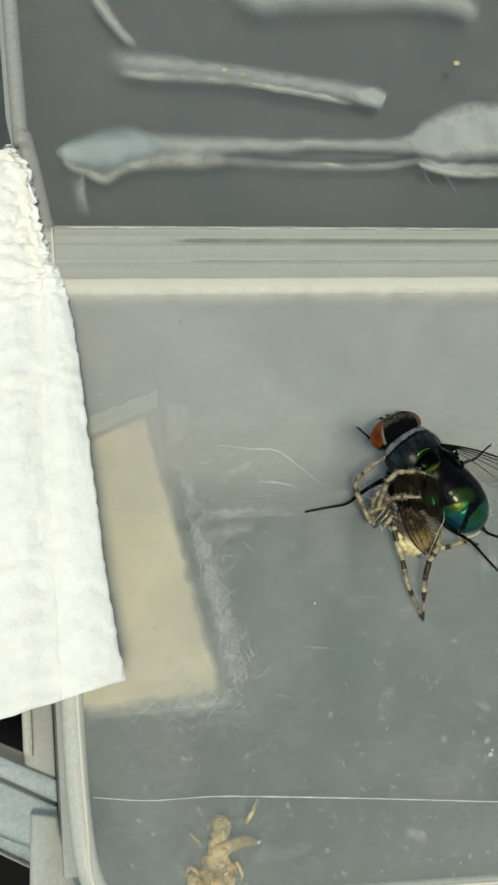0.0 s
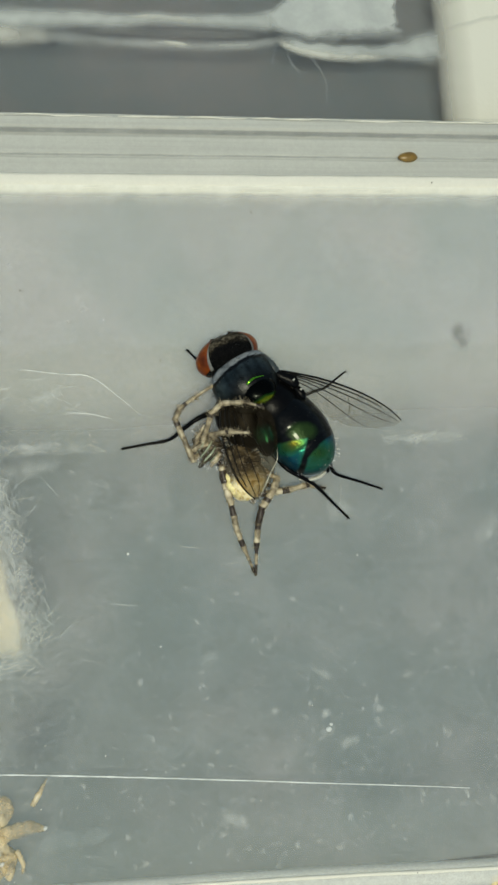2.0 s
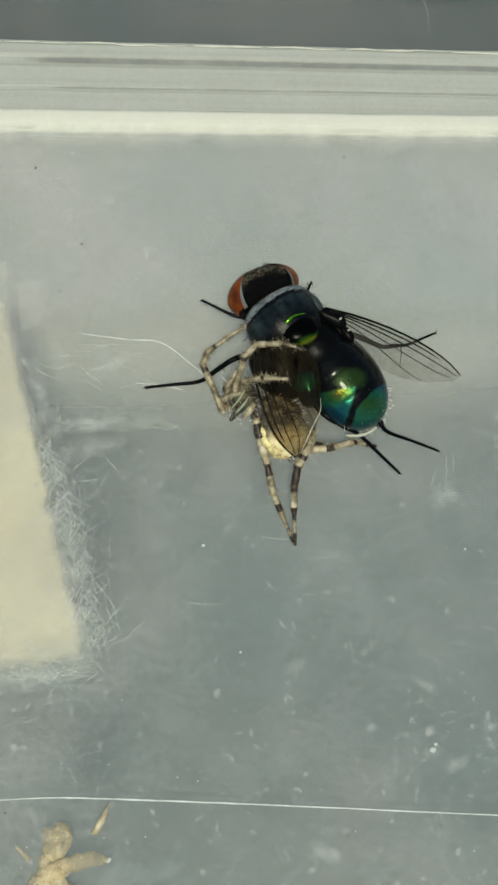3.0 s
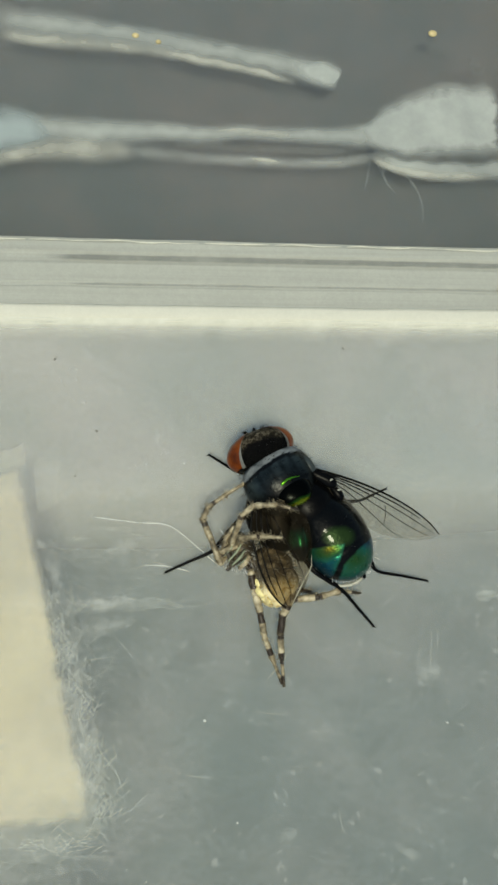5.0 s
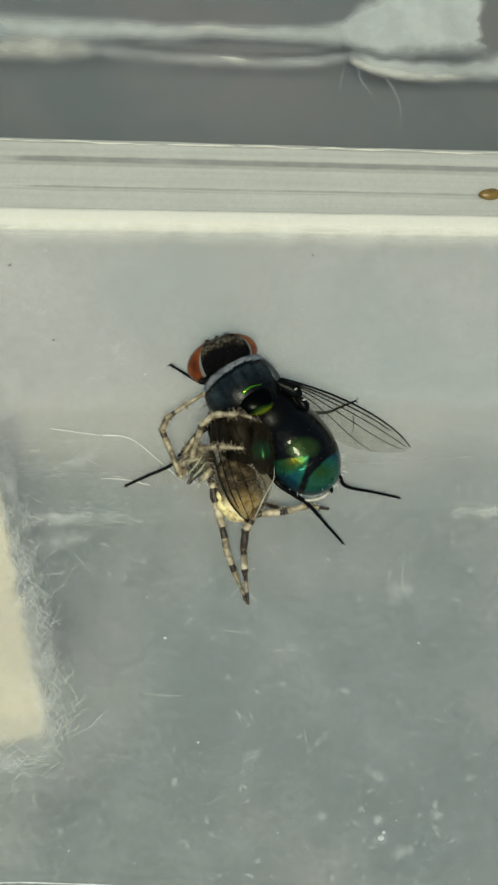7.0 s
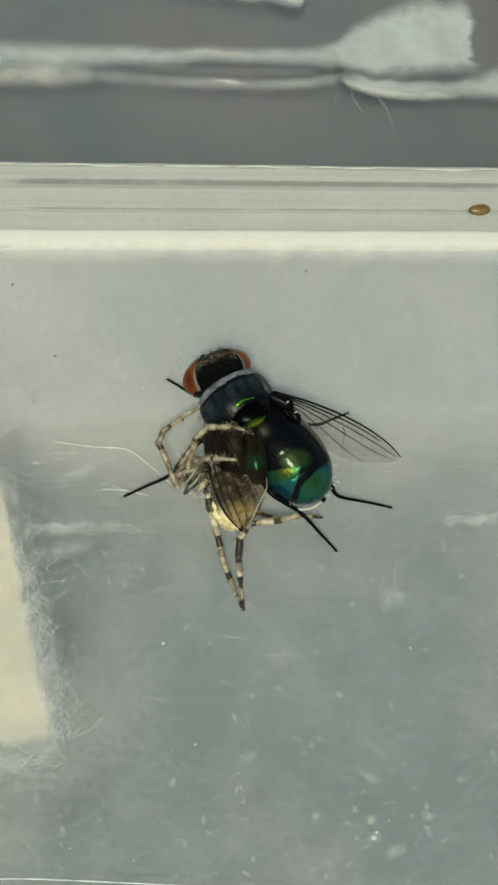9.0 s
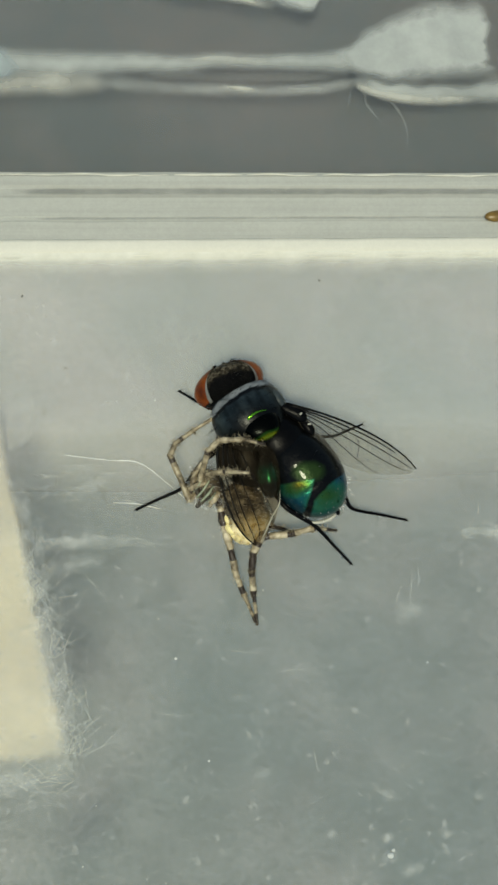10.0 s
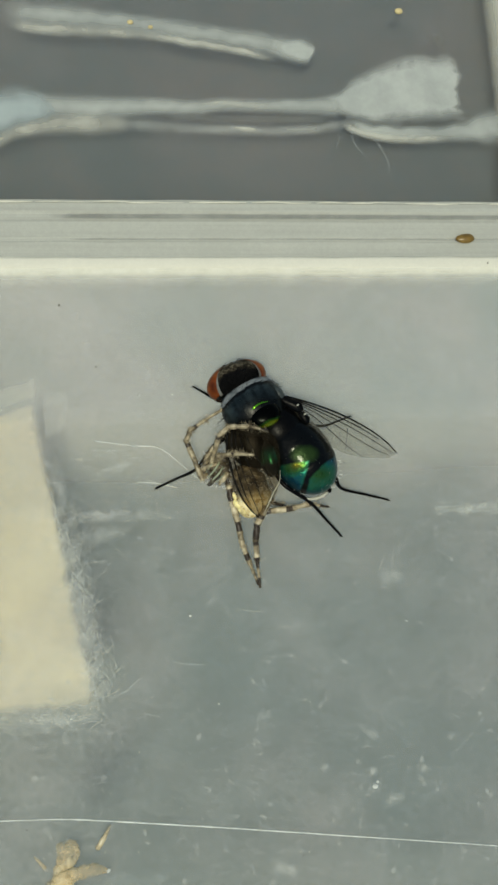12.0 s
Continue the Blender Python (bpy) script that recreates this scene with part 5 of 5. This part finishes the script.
        blob(bm, (x, y, -0.1), (r, r * 0.8, r * 0.6), 0, 0, 0, 0, 0.3, 12, 8)
        tagged(part("gold_glint", bm, AMBER), "tiny amber bead standing for a gold glint", "drop", "amber drops")
    for pts in ([(6.5, 21.6, -0.3), (6.3, 20.7, -0.35), (6.0, 19.6, -0.4)], [(8.2, 21.1, -0.3), (9.0, 20.2, -0.35), (9.5, 19.0, -0.4), (9.4, 17.6, -0.4)], [(7.2, 21.2, -0.3), (7.3, 20.4, -0.35), (7.9, 19.6, -0.4)]):
        bm = bmesh.new()
        tube(bm, pts, [0.11, 0.08, 0.03], 5, 6, 0.3)
        tagged(part("silk_wisp", bm, WISP), "faint wisp of silk hanging from the film", "silk", "silk wisps")

    # dust, scratches and grit on the panes
    rng = random.Random(5)
    bm = bmesh.new()
    for x, y, r in ((-4.48, -9.5, 0.08), (8.5, -10.32, 0.07), (5.92, -19.75, 0.17), (-3.0, -14.6, 0.06), (6.1, -19.5, 0.1), (-7.1, 3.77, 0.06)):
        blob(bm, (x, y, 0.05), (r, r * 0.9, r * 0.5), 0, 0, 0, 0, 0.5, 10, 8)
    for i in range(680):
        x, y = rng.uniform(-19, 22), rng.uniform(-26, 10)
        if i % 3 == 0:
            x, y = rng.uniform(-15, 16), -26 + 9 * rng.random() ** 1.3
        r = rng.choice((0.012, 0.014, 0.018, 0.020, 0.034)) * rng.uniform(0.6, 1.3)
        grain_of(bm, (x, y, floor_height(x, y) + r * 0.3), r, rng.uniform(1, 1.8), rng.uniform(0, 3.1))
    tagged(part("dust", bm, DUST), "pale dust specks on the plastic", "dust", kind="stuff")
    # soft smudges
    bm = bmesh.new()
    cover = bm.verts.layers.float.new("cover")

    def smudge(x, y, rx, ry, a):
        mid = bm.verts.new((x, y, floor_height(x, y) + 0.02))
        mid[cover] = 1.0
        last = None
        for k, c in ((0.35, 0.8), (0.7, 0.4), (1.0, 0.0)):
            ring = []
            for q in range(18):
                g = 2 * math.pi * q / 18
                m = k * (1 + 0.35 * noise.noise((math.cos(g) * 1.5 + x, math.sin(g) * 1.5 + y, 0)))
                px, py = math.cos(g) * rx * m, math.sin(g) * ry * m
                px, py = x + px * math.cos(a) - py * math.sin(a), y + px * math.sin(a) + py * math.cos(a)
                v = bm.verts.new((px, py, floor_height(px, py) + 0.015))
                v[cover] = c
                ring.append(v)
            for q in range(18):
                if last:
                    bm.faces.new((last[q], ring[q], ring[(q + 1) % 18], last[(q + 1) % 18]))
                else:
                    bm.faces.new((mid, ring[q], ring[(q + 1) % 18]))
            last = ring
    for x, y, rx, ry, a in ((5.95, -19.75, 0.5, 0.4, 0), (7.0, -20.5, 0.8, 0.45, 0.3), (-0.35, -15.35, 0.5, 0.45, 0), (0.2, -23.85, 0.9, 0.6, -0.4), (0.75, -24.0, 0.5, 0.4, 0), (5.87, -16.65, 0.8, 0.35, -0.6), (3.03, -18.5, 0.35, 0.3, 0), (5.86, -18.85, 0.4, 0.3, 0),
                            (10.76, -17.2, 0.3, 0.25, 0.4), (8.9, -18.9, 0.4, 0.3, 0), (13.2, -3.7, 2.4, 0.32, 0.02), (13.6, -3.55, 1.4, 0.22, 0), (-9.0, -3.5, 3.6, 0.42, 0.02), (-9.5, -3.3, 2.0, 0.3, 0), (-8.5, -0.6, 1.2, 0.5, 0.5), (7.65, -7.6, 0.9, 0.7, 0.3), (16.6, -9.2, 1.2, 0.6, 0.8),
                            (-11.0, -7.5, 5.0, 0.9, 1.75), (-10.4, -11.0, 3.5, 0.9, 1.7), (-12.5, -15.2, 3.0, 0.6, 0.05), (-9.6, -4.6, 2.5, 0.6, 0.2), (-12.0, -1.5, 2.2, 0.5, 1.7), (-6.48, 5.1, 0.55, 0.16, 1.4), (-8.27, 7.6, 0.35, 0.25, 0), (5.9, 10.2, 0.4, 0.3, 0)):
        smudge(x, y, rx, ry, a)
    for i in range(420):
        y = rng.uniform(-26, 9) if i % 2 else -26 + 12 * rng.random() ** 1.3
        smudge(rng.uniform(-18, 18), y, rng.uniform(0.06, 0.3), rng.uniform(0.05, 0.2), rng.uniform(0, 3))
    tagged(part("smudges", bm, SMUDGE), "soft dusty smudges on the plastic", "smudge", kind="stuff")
    bm = bmesh.new()

    def scratch(x, y, a, l, r):
        d = Vector((math.cos(a), math.sin(a), 0)) * l
        n = Vector((-d.y, d.x, 0)) * rng.uniform(-0.05, 0.05)
        pts = [Vector((x, y, 0)) - d / 2, Vector((x, y, 0)) + n, Vector((x, y, 0)) + d / 2]
        for p in pts:
            p.z = floor_height(p.x, p.y) + 0.012
        tube(bm, pts, [r * 0.4, r, r * 0.4], 4, 3)
    def edge(y):
        return -13.0 + 0.19 * (-0.75 - y) if y > -14 else -10.3
    for i in range(420):
        y = -14.0 + 11.2 * rng.random()
        x = edge(y) + 0.25 + abs(rng.gauss(0, 0.85))
        scratch(x, y, rng.uniform(0.3, 2.6), rng.uniform(0.5, 2.4), rng.choice((0.010, 0.014, 0.018)))
    for i in range(150):
        scratch(rng.uniform(-17.0, -9.6), rng.gauss(-15.0, 0.5), rng.uniform(-0.9, 0.9), rng.uniform(0.4, 1.8), rng.choice((0.010, 0.014)))
    for i in range(60):
        scratch(rng.uniform(-11.5, -6.5), rng.uniform(-3.2, 0.5), rng.uniform(-0.8, 0.4), rng.uniform(0.4, 1.6), 0.012)
    for i in range(45):
        scratch(rng.uniform(-12, -4.5), rng.gauss(-3.5, 0.22), rng.uniform(-0.25, 0.25), rng.uniform(0.5, 1.8), 0.010)
    for i in range(110):
        scratch(rng.uniform(11.0, 15.5), rng.gauss(-3.65, 0.2), rng.uniform(-0.2, 0.25), rng.uniform(0.4, 1.3), 0.014)
    for i in range(140):
        scratch(rng.uniform(-18, 20), rng.uniform(-19, 0), rng.gauss(0.2, 0.35) if i % 2 else rng.uniform(0, 3.14), rng.uniform(0.3, 1.7), rng.choice((0.008, 0.010, 0.013)))
    for x, y, a, l in ((1.3, -10.4, 0.05, 1.6), (-1.0, -9.3, -0.15, 1.6), (7.9, -6.5, 1.45, 2.0), (8.3, -6.0, 1.5, 1.2), (-4.6, -12.2, -0.1, 2.2), (2.4, -14.8, 1.7, 1.1), (-8.5, -5.6, -0.9, 1.7), (-10.2, -6.2, 0.1, 2.4)):
        scratch(x, y, a, l, 0.02)
    tagged(part("scratches", bm, SCRATCH), "fine pale scratches in the plastic", "scratch", kind="stuff")
    bm = bmesh.new()
    for i in range(8):
        x, y = rng.uniform(-19, 22), rng.uniform(-24, 10)
        r = rng.uniform(0.02, 0.05)
        blob(bm, (x, y, floor_height(x, y) + r * 0.3), (r * 1.3, r, r * 0.6), rng.uniform(0, 180), 0, 0, 0, 0.3, 6, 4)
    for x, y, r in ((-9.64, 5.53, 0.07), (-11.76, 9.24, 0.08), (3.78, 9.9, 0.07), (-2.0, 1.34, 0.07), (-10.8, 3.18, 0.06), (14.9, 11.6, 0.07), (1.6, -6.6, 0.06), (16.5, -17.5, 0.05)):
        blob(bm, (x, y, (1.5 if y > 11 else floor_height(x, y)) + 0.02), (r * 1.0, r * 0.6, r * 0.3), rng.uniform(0, 180), 0, 0, 0, 0.5, 8, 6)
    for x, y in ((7.6, -27.9), (2.0, -27.3), (4.4, -27.5), (9.7, -27.4), (-3.5, -26.9)):
        blob(bm, (x, y, 1.58), (0.09, 0.05, 0.04), rng.uniform(0, 180), 0, 0, 0, 0.3, 6, 4)
    tagged(part("grit", bm, GRIT), "dark grit specks on the plastic", "grit", kind="stuff")


setting()
plastic_box()
silks()
tissue_reflection()
smears()
tissue()
small_things()
the_fly, fly_legs = fly()
the_spider, spider_legs = spider()


# ---- what moves: spider and fly are dragged across the plastic, and the fly kicks ----
def swing(limb, tip, rows):
    """Turns a limb about its root so that its tip points at the places given."""
    root, rest = Vector(limb["base"]), limb.location.copy()
    steps = []
    for t, *place in rows:
        d = Vector(place) - root
        turn = (Vector(tip) - root).rotation_difference(d)
        out = d.normalized() * max(0.0, d.length - (Vector(tip) - root).length) * 0.75
        steps.append((t, Matrix.LocRotScale(rest + out * MM, turn, None)))
    walk(limb, steps)


def motions():
    slide = ((0, 2.85, -3.1), (1, 2.83, -3.1), (2.0, 2.82, -3.1), (2.2, 2.5, -3.02), (2.5, 1.6, -2.66), (2.75, 0.75, -2.25), (3.0, 0.24, -1.72),
             (3.2, 0.13, -0.85), (3.5, 0.02, -0.08), (3.8, 0, 0), (12, 0, 0))
    for ob in (the_fly, the_spider):
        bx, by, bz = ob["base"]
        walk(ob, [(t, pose((bx + x) * MM, (by + y) * MM, bz * MM)) for t, x, y in slide])
    # one hind leg of the spider closes on the other
    foot, leg5 = Vector((-0.28, -7.81, 0.15)), spider_legs[4]
    rows = []
    for t, a in ((0, -9), (2.5, -9), (3.0, -5), (3.3, 0), (12, 0)):
        turn = Euler((0, 0, radians(a))).to_matrix()
        place = foot + turn @ (Vector(leg5["base"]) - foot) - Vector(the_spider["base"])
        rows.append((t, Matrix.LocRotScale(place * MM, turn.to_quaternion(), None)))
    walk(leg5, rows)
    swing(fly_legs["LM"], (-6.25, -1.9, 0.08), [(0, -7.4, -0.55, 0.1), (2.0, -7.4, -0.6, 0.1), (2.5, -7.5, -0.85, 0.1), (3.0, -6.6, 0.1, 0.3), (3.2, -6.25, -0.7, 0.3), (3.5, -6.2, -1.88, 0.1), (12, -6.25, -1.9, 0.08)])
    swing(fly_legs["FL"], (-3.9, 4.05, 1.1), [(0, -3.2, 4.5, 1.1), (2.3, -3.1, 4.5, 1.1), (2.5, -5.5, 5.0, 1.5), (2.8, -5.0, 4.5, 1.5), (3.0, -4.4, 3.95, 1.5), (3.2, -4.1, 4.7, 1.3), (3.5, -3.95, 4.1, 1.1), (12, -3.9, 4.05, 1.1)])
    swing(fly_legs["RF"], (-0.7, 4.5, 0.5), [(0, -0.7, 4.5, 0.5), (2.3, -0.6, 4.6, 0.5), (2.5, -0.05, 5.6, 2.0), (2.8, 0.6, 5.1, 2.2), (3.0, 1.1, 4.6, 2.4), (3.2, 0.0, 4.4, 0.9), (3.5, -0.7, 4.5, 0.5), (12, -0.7, 4.5, 0.5)])
    swing(fly_legs["RM"], (5.5, 1.97, 1.5), [(0, 5.5, 3.1, 1.5), (2.2, 5.6, 3.15, 1.5), (2.5, 7.6, 2.4, 1.6), (2.75, 6.6, 3.0, 1.7), (3.0, 7.8, 2.0, 1.6), (3.2, 5.5, 1.95, 1.5), (3.5, 5.5, 2.05, 1.5), (12, 5.5, 1.97, 1.5)])
    swing(fly_legs["HL"], (4.8, -5.1, 0.08), [(0, 5.43, -5.18, 0.08), (2.5, 5.45, -5.15, 0.08), (3.0, 5.0, -4.55, 0.3), (3.2, 4.6, -5.05, 0.1), (3.5, 4.75, -5.1, 0.08), (12, 4.8, -5.1, 0.08)])
    swing(fly_legs["HR"], (7.87, -3.0, 0.08), [(0, 7.25, -3.4, 0.08), (2.0, 7.25, -3.3, 0.08), (2.5, 7.0, -3.2, 0.08), (3.0, 6.7, -3.1, 0.1), (3.2, 7.6, -2.95, 0.1), (3.5, 7.87, -2.75, 0.08), (12, 7.87, -3.0, 0.08)])
    swing(fly_legs["RW"], (7.95, -0.51, 2.4), [(0, 8.4, 0.0, 2.4), (2.0, 8.3, 0.0, 2.4), (2.5, 8.1, -0.1, 2.4), (3.0, 7.9, -0.3, 2.4), (3.2, 7.95, -0.7, 2.4), (3.5, 7.95, -0.55, 2.4), (12, 7.95, -0.51, 2.4)])


motions()
